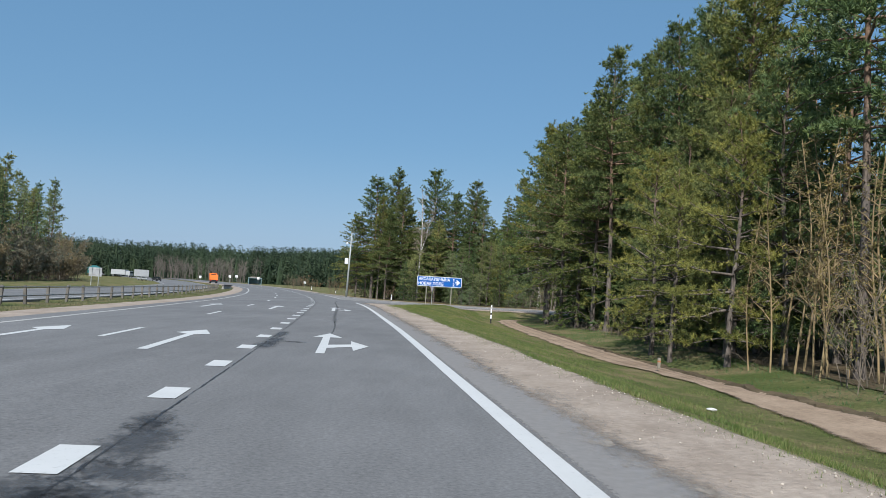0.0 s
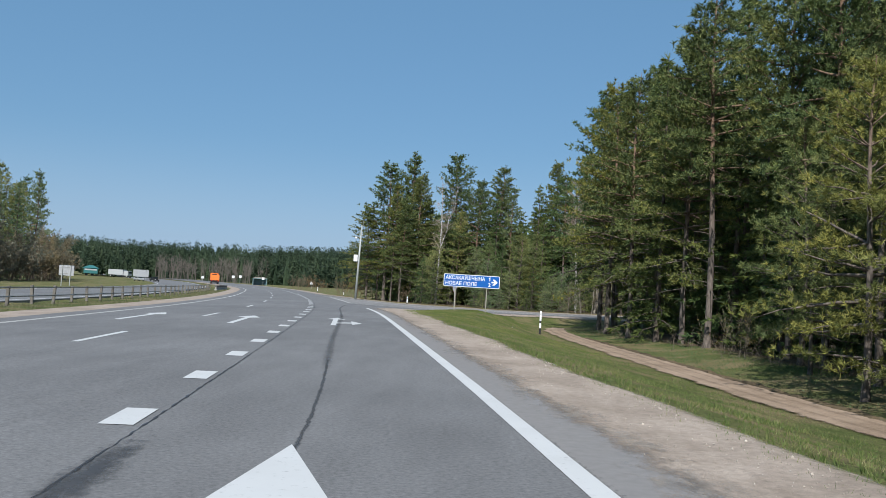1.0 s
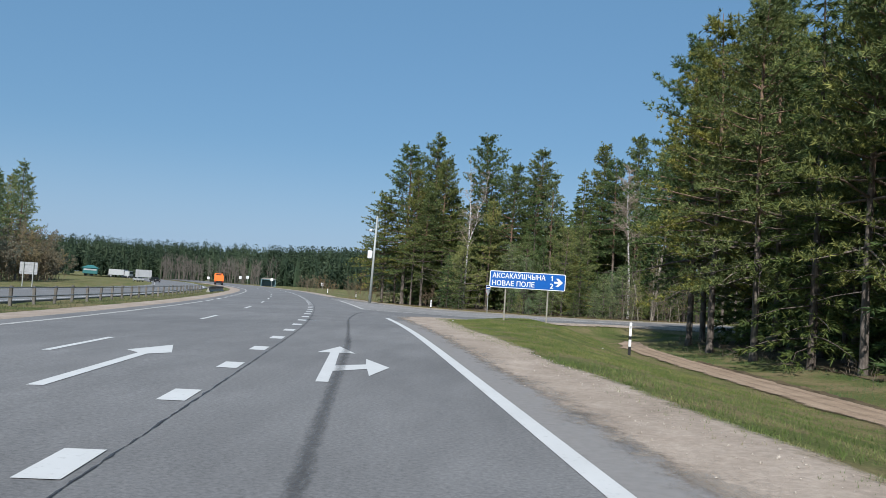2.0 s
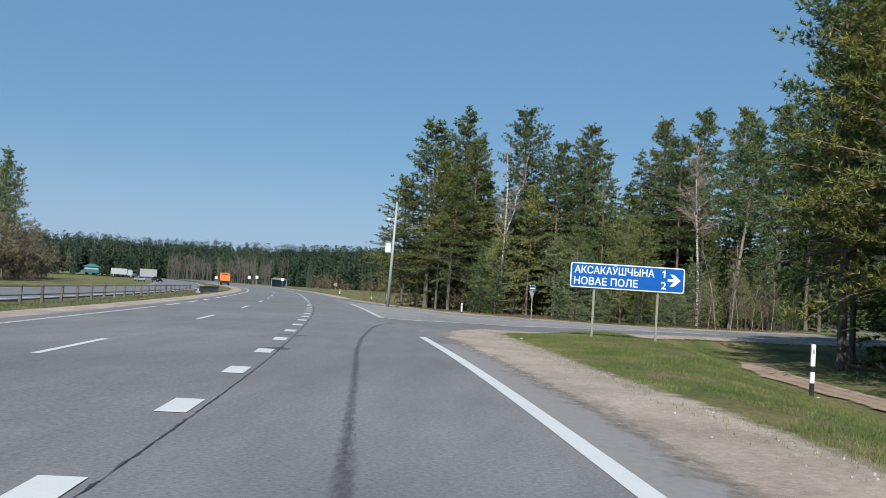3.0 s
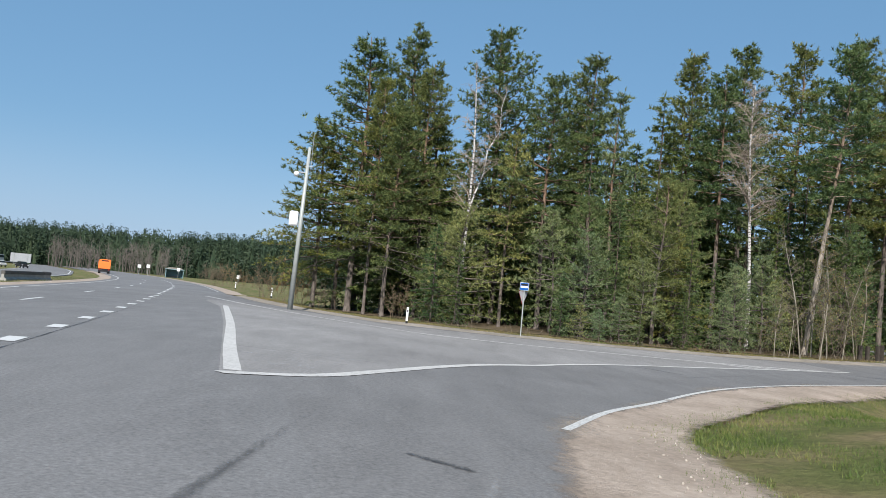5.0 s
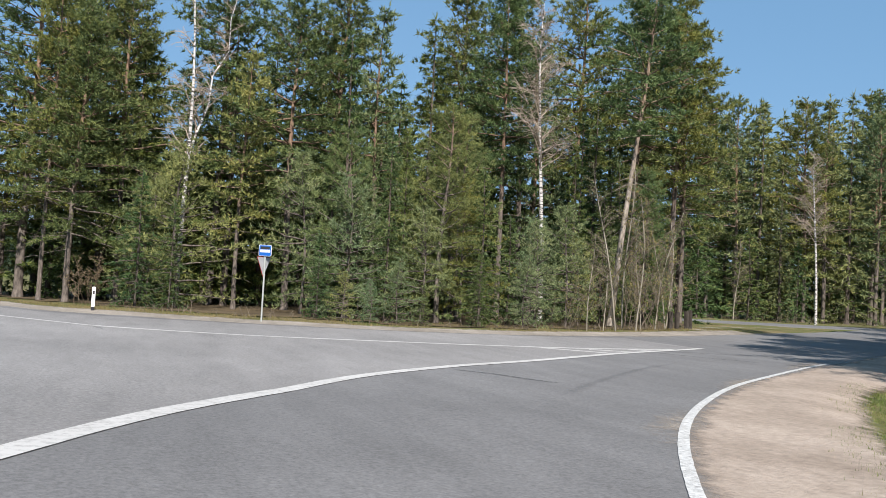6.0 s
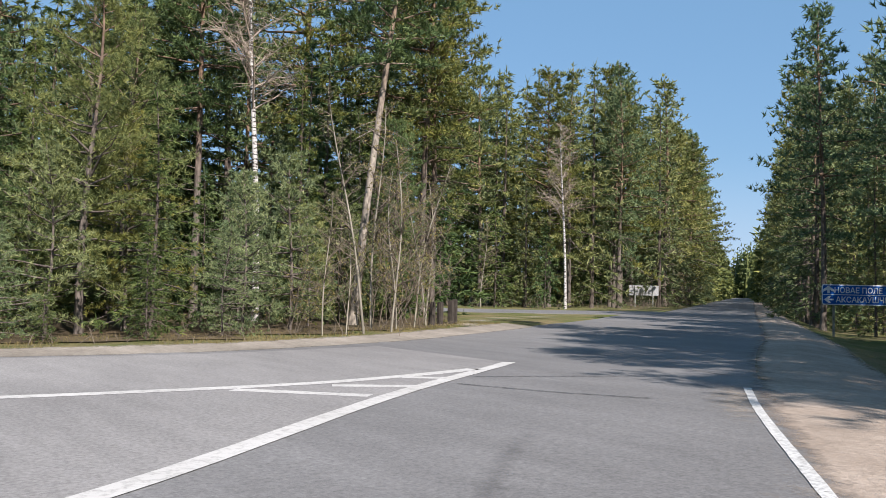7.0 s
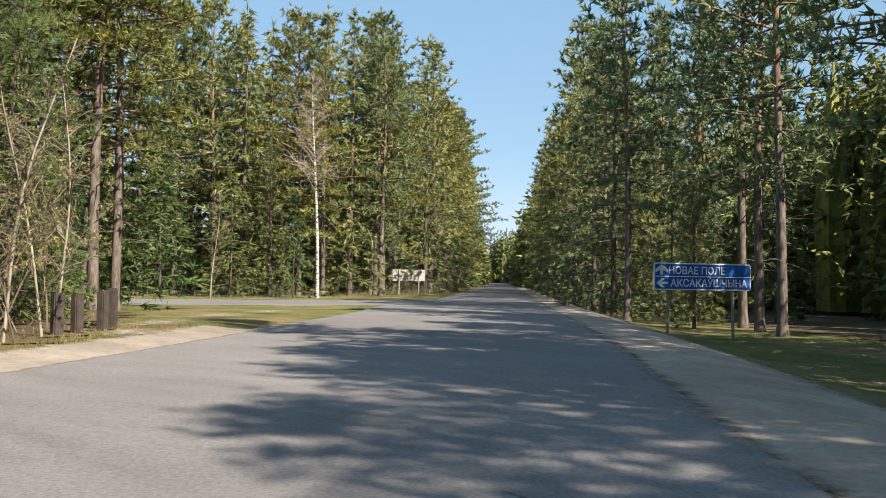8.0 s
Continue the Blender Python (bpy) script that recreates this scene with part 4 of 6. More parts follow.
# plainer ones for the inside of the wood
inner_pines = [pine("pine_tree", 15, 21.0, 0.34, 3.5, 12, 4, 9, 0.5, 0.13, PINE_LABEL, dead=5, sides=3, tufts=2),
               pine("pine_tree", 16, 21.0, 0.45, 3.1, 10, 4, 9, 0.5, 0.13, PINE_LABEL, dead=5, sides=3, tufts=2)]
spruces = [spruce("spruce_tree", 21, 19.0, 3.3, 100, 12, 14, 0.36, 0.055, "dark green spruce with drooping limbs down to the ground"),
           spruce("spruce_tree", 22, 19.0, 2.8, 92, 12, 14, 0.36, 0.055, "slim dark green spruce at the forest edge")]
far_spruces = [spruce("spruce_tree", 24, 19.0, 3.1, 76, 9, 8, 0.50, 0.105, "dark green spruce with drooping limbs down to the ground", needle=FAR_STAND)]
inner_spruces = [spruce("spruce_tree", 23, 19.0, 3.1, 64, 11, 11, 0.44, 0.085, "dark green spruce inside the wood", limbed=False)]
young = [pine("young_pine_tree", 31, 7.0, 0.05, 2.1, 13, 5, 11, 0.20, 0.034, "young bluish-green pine bushy down to the ground", dead=0, needle=YOUNG, taper=0.2),
         pine("young_pine_tree", 32, 7.0, 0.10, 1.9, 12, 5, 11, 0.20, 0.034, "young green pine with soft dense tufts", dead=0, needle=YOUNG, taper=0.25),
         spruce("young_spruce_tree", 33, 7.0, 1.9, 58, 12, 13, 0.21, 0.036, "young green spruce bushy down to the ground")]
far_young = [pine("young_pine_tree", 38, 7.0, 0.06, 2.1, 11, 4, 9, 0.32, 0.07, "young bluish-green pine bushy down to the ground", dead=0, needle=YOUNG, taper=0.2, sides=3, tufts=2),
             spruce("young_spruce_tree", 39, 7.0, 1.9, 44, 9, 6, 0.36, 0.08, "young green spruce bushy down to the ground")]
mids = [pine("pine_tree", 35, 11.0, 0.10, 3.1, 12, 9, 24, 0.20, 0.023, "half-grown Scots pine with spreading limbs down to the grass", dead=3, needle=HALF_GROWN, taper=0.22, girth=0.011),
        pine("pine_tree", 36, 11.0, 0.16, 2.7, 11, 9, 24, 0.20, 0.023, "half-grown Scots pine beside the dirt track", dead=4, needle=HALF_GROWN, taper=0.28, girth=0.011)]
birches = [bare_tree("birch_tree", 41, 20.0, 0.36, 3.1, 40, 20, BIRCH_BARK, TWIG, "leafless white-barked birch with fine twigs", fork=True, thin=0.012, radius=0.0072),
           bare_tree("birch_tree", 42, 20.0, 0.45, 3.4, 40, 28, BIRCH_BARK, TWIG, "slender leafless birch with a white trunk", lean=0.03, thin=0.014, radius=0.0078)]
HAZE = needle_material("pale_spring_buds", (0.13, 0.115, 0.06), (0.19, 0.17, 0.085), (0.27, 0.24, 0.12))
saplings = [bare_tree("bare_sapling", 51, 8.0, 0.20, 1.9, 24, 12, PALE_TWIG, GREY_TWIG, "thin leafless sapling with a pale stem and budding twigs", lean=0.05, radius=0.0045, buds=420, bud_mat=HAZE, thin=0.008),
            bare_tree("bare_sapling", 52, 8.0, 0.25, 1.6, 22, 12, PALE_TWIG, GREY_TWIG, "thin leaning sapling with spring buds", lean=0.16, radius=0.0042, buds=380, bud_mat=HAZE, thin=0.008),
            bare_tree("bare_sapling", 53, 8.0, 0.25, 1.4, 18, 9, YELLOW_TWIG, YELLOW_TWIG, "slim leafless sapling with golden sunlit stems", lean=0.05, radius=0.004, buds=260, thin=0.009)]
bushes = [thicket("bush", 61, 3.4, 9, 1.2, BROWN_TWIG, "leafless brown bush beside the road", 500, twigs=11, thin=0.011, bud_mat=needle_material("brown_buds", (0.10, 0.075, 0.048), (0.155, 0.118, 0.074), (0.21, 0.165, 0.105))),
          thicket("bush", 62, 4.0, 8, 1.8, GREY_TWIG, "bare bush with yellowish spring buds", 260, twigs=12, thin=0.011),
          thicket("bush", 63, 3.8, 12, 2.0, BROWN_TWIG, "broad leafless brown bush beyond the opposite carriageway", 2000, twigs=9, thin=0.016, bud_size=1.25, bud_mat=needle_material("faded_buds", (0.115, 0.098, 0.07), (0.16, 0.14, 0.104), (0.21, 0.188, 0.142)))]


def plant(kind, x, y, scale, turn, squash=1.0, sink=0.05):
    m = Matrix.Translation((x, y, ground_z(x, y) - sink)) @ Matrix.Rotation(turn, 4, "Z") @ Matrix.Diagonal((scale * squash, scale * squash, scale, 1))
    return copy_thing(kind, m)


def scatter(seed, poly, spacing, tries, pick):
    """Plants a wood: places in an outline no nearer to each other than spacing; pick(rng, x, y) gives kind and scale."""
    rng = np.random.default_rng(seed)
    poly = np.asarray(poly, float)
    lo, hi = poly.min(0), poly.max(0)
    for x, y in rng.uniform(lo, hi, (tries, 2)):
        if not inside(np.array([x]), np.array([y]), poly)[0]:
            continue
        if any((x - p) ** 2 + (y - q) ** 2 < spacing**2 for p, q in PLANTED):
            continue
        if 48 < x < 82 and y - np.interp(x, OUTER[:, 0], OUTER[:, 1]) < 0.8 + 8.4 * smooth(50, 60, x) and y > 150:
            continue
        got = pick(rng, x, y)
        if got:
            kind, s = got
            PLANTED.append((x, y))
            plant(kind, x, y, s, rng.uniform(0, 6.28), rng.uniform(0.85, 1.1))


PLANTED = []


def hero(kind, x, y, scale, turn=0.0, squash=1.0):
    PLANTED.append((x, y))
    return plant(kind, x, y, scale, turn, squash)


# the wood across the side road: the trees that stand out
hero(pines[2], -11.4, 148.0, 0.98, 0.4, 1.28)
hero(pines[2], -14.0, 148.4, 0.66, 1.4, 1.45)
hero(pines[0], -10.1, 144.6, 0.80, 2.0, 0.8)
hero(pines[2], -7.7, 150.6, 1.07, 2.2)
hero(pines[0], -1.6, 148.6, 1.06, 1.0, 1.1)
hero(birches[0], -3.6, 144.2, 0.93, 0.0)
hero(young[0], -3.75, 140.7, 1.15, 2.0, 1.1)
hero(young[2], -5.6, 140.4, 0.9, 1.0, 1.1)
hero(pines[2], -6.6, 147.8, 0.9, 3.3, 1.0)
hero(pines[0], 1.9, 143.6, 0.86, 4.0, 1.15)
hero(pines[2], -8.8, 143.4, 0.72, 5.2, 1.15)
hero(pines[0], 5.0, 147.0, 0.98, 3.0, 1.05)
hero(pines[3], 13.0, 149.0, 1.05, 0.7)
hero(birches[1], 15.9, 141.6, 0.92, 3.6)
hero(pines[3], 14.2, 143.9, 0.92, 5.0)
hero(pines[4], 17.9, 137.3, 0.94, -0.5)
hero(pines[3], 18.4, 150.7, 1.13, 4.1)
hero(pines[1], 22.1, 149.9, 1.13, 2.6)
hero(pines[3], 26.1, 149.0, 1.17, 0.6)
hero(pines[1], 29.0, 148.5, 1.13, 2.9)
hero(pines[0], 31.2, 150.6, 1.05, 5.2)
hero(spruces[0], 10.6, 147.0, 0.96, 0.0)
hero(birches[1], 56.9, 165.5, 0.85, 2.0)
for k, (x, y, s) in enumerate([(3.4, 135.8, 0.8), (7.2, 134.2, 0.9), (8.8, 135.4, 0.62), (9.8, 140.2, 0.75), (23.0, 142.5, 0.85), (9.4, 137.6, 0.95)]):
    hero(mids[k % 2], x, y, s, k * 1.9)
for k, (x, y, s) in enumerate([(-7.8, 140.6, 0.8), (18.9, 136.2, 1.2), (20.8, 138.2, 1.2), (16.0, 134.0, 0.9), (13.0, 132.8, 0.6)]):
    hero(bushes[1 if x > 0 else k % 2], x, y, s, k * 2.3)
for k, (x, y, s) in enumerate([(3.0, 134.4, 0.9), (6.0, 132.8, 0.72), (9.0, 133.6, 1.0), (11.6, 133.2, 0.7), (14.0, 134.8, 0.85), (8.2, 131.6, 0.45), (4.6, 131.6, 0.4), (10.4, 131.8, 0.45), (1.6, 133.4, 0.5), (2.4, 132.2, 0.3), (3.4, 131.4, 0.26), (5.6, 131.2, 0.24)]):
    hero(young[k % 3], x, y, s, k * 1.3)
for k, (x, y, s) in enumerate([(13.6, 131.9, 0.55), (15.3, 132.3, 0.95), (16.8, 133.0, 0.8), (14.6, 132.2, 0.5), (17.8, 134.2, 0.7), (19.4, 135.4, 0.75), (17.2, 134.9, 1.0), (20.8, 136.6, 0.7), (22.2, 138.6, 0.75)]):
    hero(saplings[k % 2], x, y, s, 1.0 + k * 2.1)


def deep(rng, lo, hi):
    """A tree for the inside of a wood."""
    if rng.uniform() < 0.68:
        return inner_pines[rng.integers(2)], rng.uniform(lo, hi)
    return inner_spruces[0], rng.uniform(lo, hi) * 0.9


def front(rng, lo, hi):
    """A tree for the front of a wood."""
    u = rng.uniform()
    if u < 0.55:
        return pines[rng.integers(4)], rng.uniform(lo, hi)
    if u < 0.85:
        return spruces[rng.integers(2)], rng.uniform(lo * 0.7, hi)
    return young[rng.integers(3)], rng.uniform(0.8, 1.5)


def far_front(rng, lo, hi):
    """A tree for the front of a stand farther off."""
    u = rng.uniform()
    if u < 0.55:
        return far_pines[rng.integers(2)], rng.uniform(lo, hi)
    if u < 0.9:
        return far_spruces[0], rng.uniform(lo * 0.75, hi)
    return far_young[rng.integers(2)], rng.uniform(0.8, 1.5)


def far_edge_pick(rng, x, y):
    return (far_young[rng.integers(2)], rng.uniform(0.6, 1.5)) if rng.uniform() < 0.7 else (far_spruces[0], rng.uniform(0.4, 0.65))


def edge_pick(rng, x, y):
    """A small tree at the front of the wood, which is open in places."""
    if x < -6 or -3 < x < 1.6:
        return None
    if 10 < x < 16.5:
        return young[rng.integers(3)], rng.uniform(0.45, 0.85)
    return (young[rng.integers(3)], rng.uniform(0.6, 1.5)) if rng.uniform() < 0.7 else (spruces[rng.integers(2)], rng.uniform(0.4, 0.65))


scatter(71, [(-11.5, 150), (-4, 142.5), (8, 140), (22, 143.5), (30, 150), (28, 154), (20, 149), (8, 146), (-4, 149), (-10, 154)], 3.0, 260, lambda rng, x, y: None if 12.6 < x < 17.6 and y < 142.5 else (inner_spruces[0], rng.uniform(0.6, 0.85)) if rng.uniform() < 0.4 else far_front(rng, 0.62, 0.86))
scatter(72, [(-10.5, 144.0), (-3, 137.4), (1, 134.2), (5, 131.6), (9, 131.4), (14, 133.0), (19, 136.4), (23, 140.4), (29, 147.5), (26, 151), (21, 145), (14, 139.5), (4, 138.5), (-8, 147)], 1.6, 520, edge_pick)
scatter(77, [(-10, 154), (-4, 149), (8, 146), (20, 149), (30, 153), (22, 162), (4, 168), (-12, 166)], 2.9, 420, lambda rng, x, y: deep(rng, 0.66, 0.84) if rng.uniform() < 0.35 else (inner_spruces[0], rng.uniform(0.45, 0.66)))
# beyond the branch road and along the left of the side road
LEFT_FRONT = [(59, 164.2), (50, 173.8), (40, 182), (44, 188), (58, 178), (66, 175), (112, 204), (160, 236), (163, 230), (112, 195.6), (68, 165)]
for k, (x, y, s) in enumerate([(69.0, 177.0, 1.30), (65.6, 178.9, 1.28), (58.0, 176.5, 1.15), (76.5, 181.0, 1.28)]):
    hero(spruces[k % 2], x, y, s, k * 1.3)
for k, (x, y, s) in enumerate([(72.6, 174.6, 1.26), (76.5, 176.6, 1.2), (62.0, 173.0, 1.15), (54.0, 179.0, 1.2), (80.5, 178.5, 1.15)]):
    hero(pines[(0, 2, 0, 2, 0)[k]], x, y, s, k * 2.3)
for k, (x, y, s) in enumerate([(55.8, 176.4, 1.16), (57.3, 174.6, 1.24), (60.0, 174.4, 1.2), (63.0, 171.2, 1.14), (65.6, 170.6, 1.3), (68.4, 169.6, 1.18), (70.2, 171.9, 1.08), (74.0, 175.2, 1.0), (51.5, 180.0, 1.22), (47.5, 183.0, 1.2)]):
    hero((far_pines[0], far_spruces[0], far_spruces[0], far_pines[1], far_spruces[0], far_pines[0], far_pines[1], far_pines[0], far_pines[1], far_spruces[0])[k], x, y, s, k * 1.7)
scatter(70, [(59, 163.4), (48, 173.5), (39, 181), (41, 183.5), (50, 176), (60, 166.8), (68, 167.6), (118, 201.2), (119, 199), (70, 165.2)], 1.7, 420, lambda rng, x, y: (far_young[rng.integers(2)], rng.uniform(0.9, 1.6)) if rng.uniform() < 0.5 else (saplings[rng.integers(2)], rng.uniform(0.9, 1.35)) if rng.uniform() < 0.6 else (bushes[1], rng.uniform(1.0, 1.6)))
scatter(74, LEFT_FRONT, 2.5, 900, lambda rng, x, y: far_edge_pick(rng, x, y) if rng.uniform() < 0.55 else far_front(rng, 1.12, 1.36))
scatter(73, [(40, 186), (44, 200), (64, 196), (100, 216), (160, 256), (166, 240), (110, 206), (66, 178), (58, 180)], 5.4, 420, lambda rng, x, y: deep(rng, 1.0, 1.3))
# the wood between the highway's ditch and the side road
hero(pines[1], 13.0, 68.4, 1.05, 0.3)
hero(pines[2], 11.5, 95.8, 1.0, 1.4, 1.1)
hero(pines[2], 10.9, 88.6, 0.97, 0.2, 1.1)
hero(pines[2], 11.3, 82.0, 0.92, 3.1, 1.1)
hero(spruces[0], 11.9, 76.0, 1.0, 1.1, 1.1)
hero(pines[2], 12.6, 72.4, 0.95, 4.1)
hero(pines[0], 14.2, 102.6, 1.02, 2.2)
for k, (x, y, s) in enumerate([(17.8, 104.0, 1.08), (21.4, 102.6, 1.1), (21.0, 106.2, 1.05), (15.8, 95.2, 1.1), (23.6, 107.2, 1.08), (13.2, 98.6, 0.85), (26.0, 109.4, 1.1), (31.0, 111.6, 1.1), (35.6, 113.6, 1.1), (39.6, 116.4, 1.12), (33.2, 109.0, 1.1)]):
    hero((pines[2], pines[3], pines[0])[k % 3], x, y, s, k * 1.9, 1.0)
hero(pines[3], 20.4, 107.6, 1.05, 2.2)
for k, (x, y, s) in enumerate([(10.8, 44.5, 0.95), (10.6, 40.2, 0.8), (12.0, 36.5, 0.95), (12.8, 47.8, 1.1), (12.4, 52.5, 0.65), (13.4, 41.0, 1.15), (14.5, 37.0, 1.2), (13.6, 56.5, 1.0)]):
    hero(mids[k % 2], x, y, s, k * 0.9)
scatter(75, [(14.0, 36), (13.4, 60), (12, 84), (11.2, 97), (15, 106), (21, 111.5), (43, 125.6), (46, 120), (25, 104), (18.5, 92), (20, 60), (20, 26), (16, 26)], 3.1, 520, lambda rng, x, y: front(rng, 0.9, 1.12) if x < 17 else far_front(rng, 0.9, 1.12) if y < 100 else far_front(rng, 1.1, 1.3))
# trees that crowd the side road's edges farther on
for k, x in enumerate(np.arange(51, 150, 4.6)):
    y = float(np.interp(x, INNER[:, 0], INNER[:, 1]))
    hero((far_pines[0], far_spruces[0], far_pines[1], far_spruces[0])[k % 4], x + 2.2, y - 3.1, 1.0 + 0.12 * math.sin(k * 2.2), k * 1.7)
for k, x in enumerate(np.arange(84, 160, 5.0)):
    y = float(np.interp(x, OUTER[:, 0], OUTER[:, 1]))
    hero((far_spruces[0], far_pines[1], far_spruces[0], far_pines[0])[k % 4], x - 2.2, y + 2.4, 1.25 + 0.1 * math.sin(k * 1.9), k * 2.3, 1.15)
hero(pines[2], 103.4, 187.9, 1.14, 3.9, 1.15)
scatter(78, [(20, 26), (20, 60), (18.5, 92), (25, 104), (46, 120), (48, 113), (31, 98), (25, 60), (25, 24)], 4.8, 320, lambda rng, x, y: deep(rng, 0.9, 1.1) if y < 86 else far_front(rng, 0.95, 1.15))
scatter(76, [(44.5, 129.5), (49, 135.0), (64, 147.0), (100, 171.2), (150, 205), (155, 198), (104, 162), (52, 126), (46, 122)], 3.2, 520, lambda rng, x, y: far_front(rng, 1.05, 1.3))
scatter(80, [(45.5, 128.6), (49.5, 133.8), (64, 145.4), (92, 164.2), (94, 161.5), (66, 142), (50, 129)], 2.4, 260, lambda rng, x, y: (far_young[rng.integers(2)], rng.uniform(0.6, 1.4)) if rng.uniform() < 0.6 else (far_spruces[0], rng.uniform(0.4, 0.75)))
scatter(79, [(46, 121), (52, 126), (104, 162), (150, 194), (156, 187), (108, 153), (52, 115)], 3.8, 300, lambda rng, x, y: deep(rng, 0.9, 1.15) if rng.uniform() < 0.4 else (inner_spruces[0], rng.uniform(0.5, 0.95)))

# tall pines at the edge of the corner wood
for k, (x, y, s) in enumerate([(14.5, 56.2, 0.98), (16.8, 59.0, 1.06), (15.6, 51.0, 0.94)]):
    plant(pines[k], x, y, s, 1.1 + 2.0 * k, 0.95)
# shaded spruces that fill the woods between the pines
for k in range(15):
    x = -12.5 + 2.0 * k
    plant(inner_spruces[0], x + 0.7 * math.sin(k * 2.7), 149.6 + 1.6 * math.sin(k * 1.9), 0.72 + 0.2 * math.sin(k * 2.3), k * 1.3, 1.25)
    plant(inner_spruces[0], x + 1.3 + 0.6 * math.sin(k * 1.7), 153.6 + 1.2 * math.sin(k * 2.9), 0.86 + 0.08 * math.sin(k * 1.1), k * 2.3, 1.45)
for k in range(10):
    plant(inner_spruces[0], 16.6 + 1.2 * math.sin(k * 2.1), 46.0 + 3.6 * k, 0.74 + 0.16 * math.sin(k * 1.7), k * 1.1, 1.2)
for k in range(13):
    plant(inner_spruces[0], 16.0 + 0.8 * math.sin(k * 1.7), 61.0 + 3.3 * k, 0.80 + 0.14 * math.sin(k * 2.9), k * 1.9, 1.3)
    plant(inner_spruces[0], 20.5 + 1.1 * math.sin(k * 2.3), 34.0 + 5.2 * k, 0.92 + 0.12 * math.sin(k * 1.3), k * 2.7, 1.35)
for k in range(9):
    plant(inner_spruces[0], 17.0 + 2.1 * k, 156.0 + 1.5 * math.sin(k * 2.1), 0.84 + 0.1 * math.sin(k * 1.7), k * 1.9, 1.5)
for k in range(20):
    x = 42.0 + 3.4 * k
    y = float(np.interp(x, [42, 60, 72, 110], [191.5, 183.0, 184.5, 209.0])) + 1.2 * math.sin(k * 2.3)
    plant(inner_spruces[0], x, y, 0.98 + 0.14 * math.sin(k * 1.3), k * 2.1, 1.4)
# yellowish saplings and bushes beside the dirt track
for k, (x, y, s) in enumerate([(13.2, 32.6, 1.1), (12.6, 33.4, 0.9), (13.9, 31.4, 1.2), (14.4, 33.0, 1.0), (13.0, 30.0, 0.8), (14.8, 29.6, 0.95), (12.2, 34.6, 0.8), (13.6, 34.8, 1.1), (14.8, 31.8, 1.1), (15.4, 30.2, 1.2), (13.3, 31.2, 0.9), (14.2, 34.2, 1.2), (15.6, 28.2, 1.1)]):
    hero(saplings[2], x, y, s, k * 1.7)
for k, (x, y, s) in enumerate([(14.0, 28.4, 1.0), (13.4, 26.4, 1.2), (14.6, 24.2, 1.1), (15.6, 30.8, 1.2), (13.0, 63.5, 0.7), (12.4, 60.8, 0.6)]):
    hero(bushes[1], x, y, s, k * 2.0)
# shrubs near the tall pole and along the highway
for k, (x, y, s) in enumerate([(-15.0, 149.5, 0.9), (-17.2, 155.5, 1.25), (-13.2, 146.5, 0.7), (-19.5, 163, 1.1), (-33, 222, 1.3), (-35.5, 226, 1.2), (-38, 233, 1.3), (-41, 240, 1.2), (-30, 214, 1.0)]):
    hero(bushes[0], x, y, s, k * 1.1)

# the wood beyond the opposite carriageway
def by_highway(*pts):
    return [tuple(float(c) for c in on_highway(y, o)) for y, o in pts]


scatter(81, by_highway((110, -50), (170, -49), (225, -50), (275, -54), (275, -66), (200, -64), (110, -62)), 3.6, 420, lambda rng, x, y: far_front(rng, 1.0, 1.32))
scatter(82, by_highway((120, -45), (190, -45), (240, -46), (285, -50), (285, -53), (230, -50), (120, -49)), 2.0, 420, lambda rng, x, y: (bushes[2], rng.uniform(1.5, 2.6)))
for y, o, s in ((205, -46, 0.6), (228, -47, 0.65), (262, -50, 0.6)):
    hero(saplings[0], *by_highway((y, o))[0], s * 2.2, y)


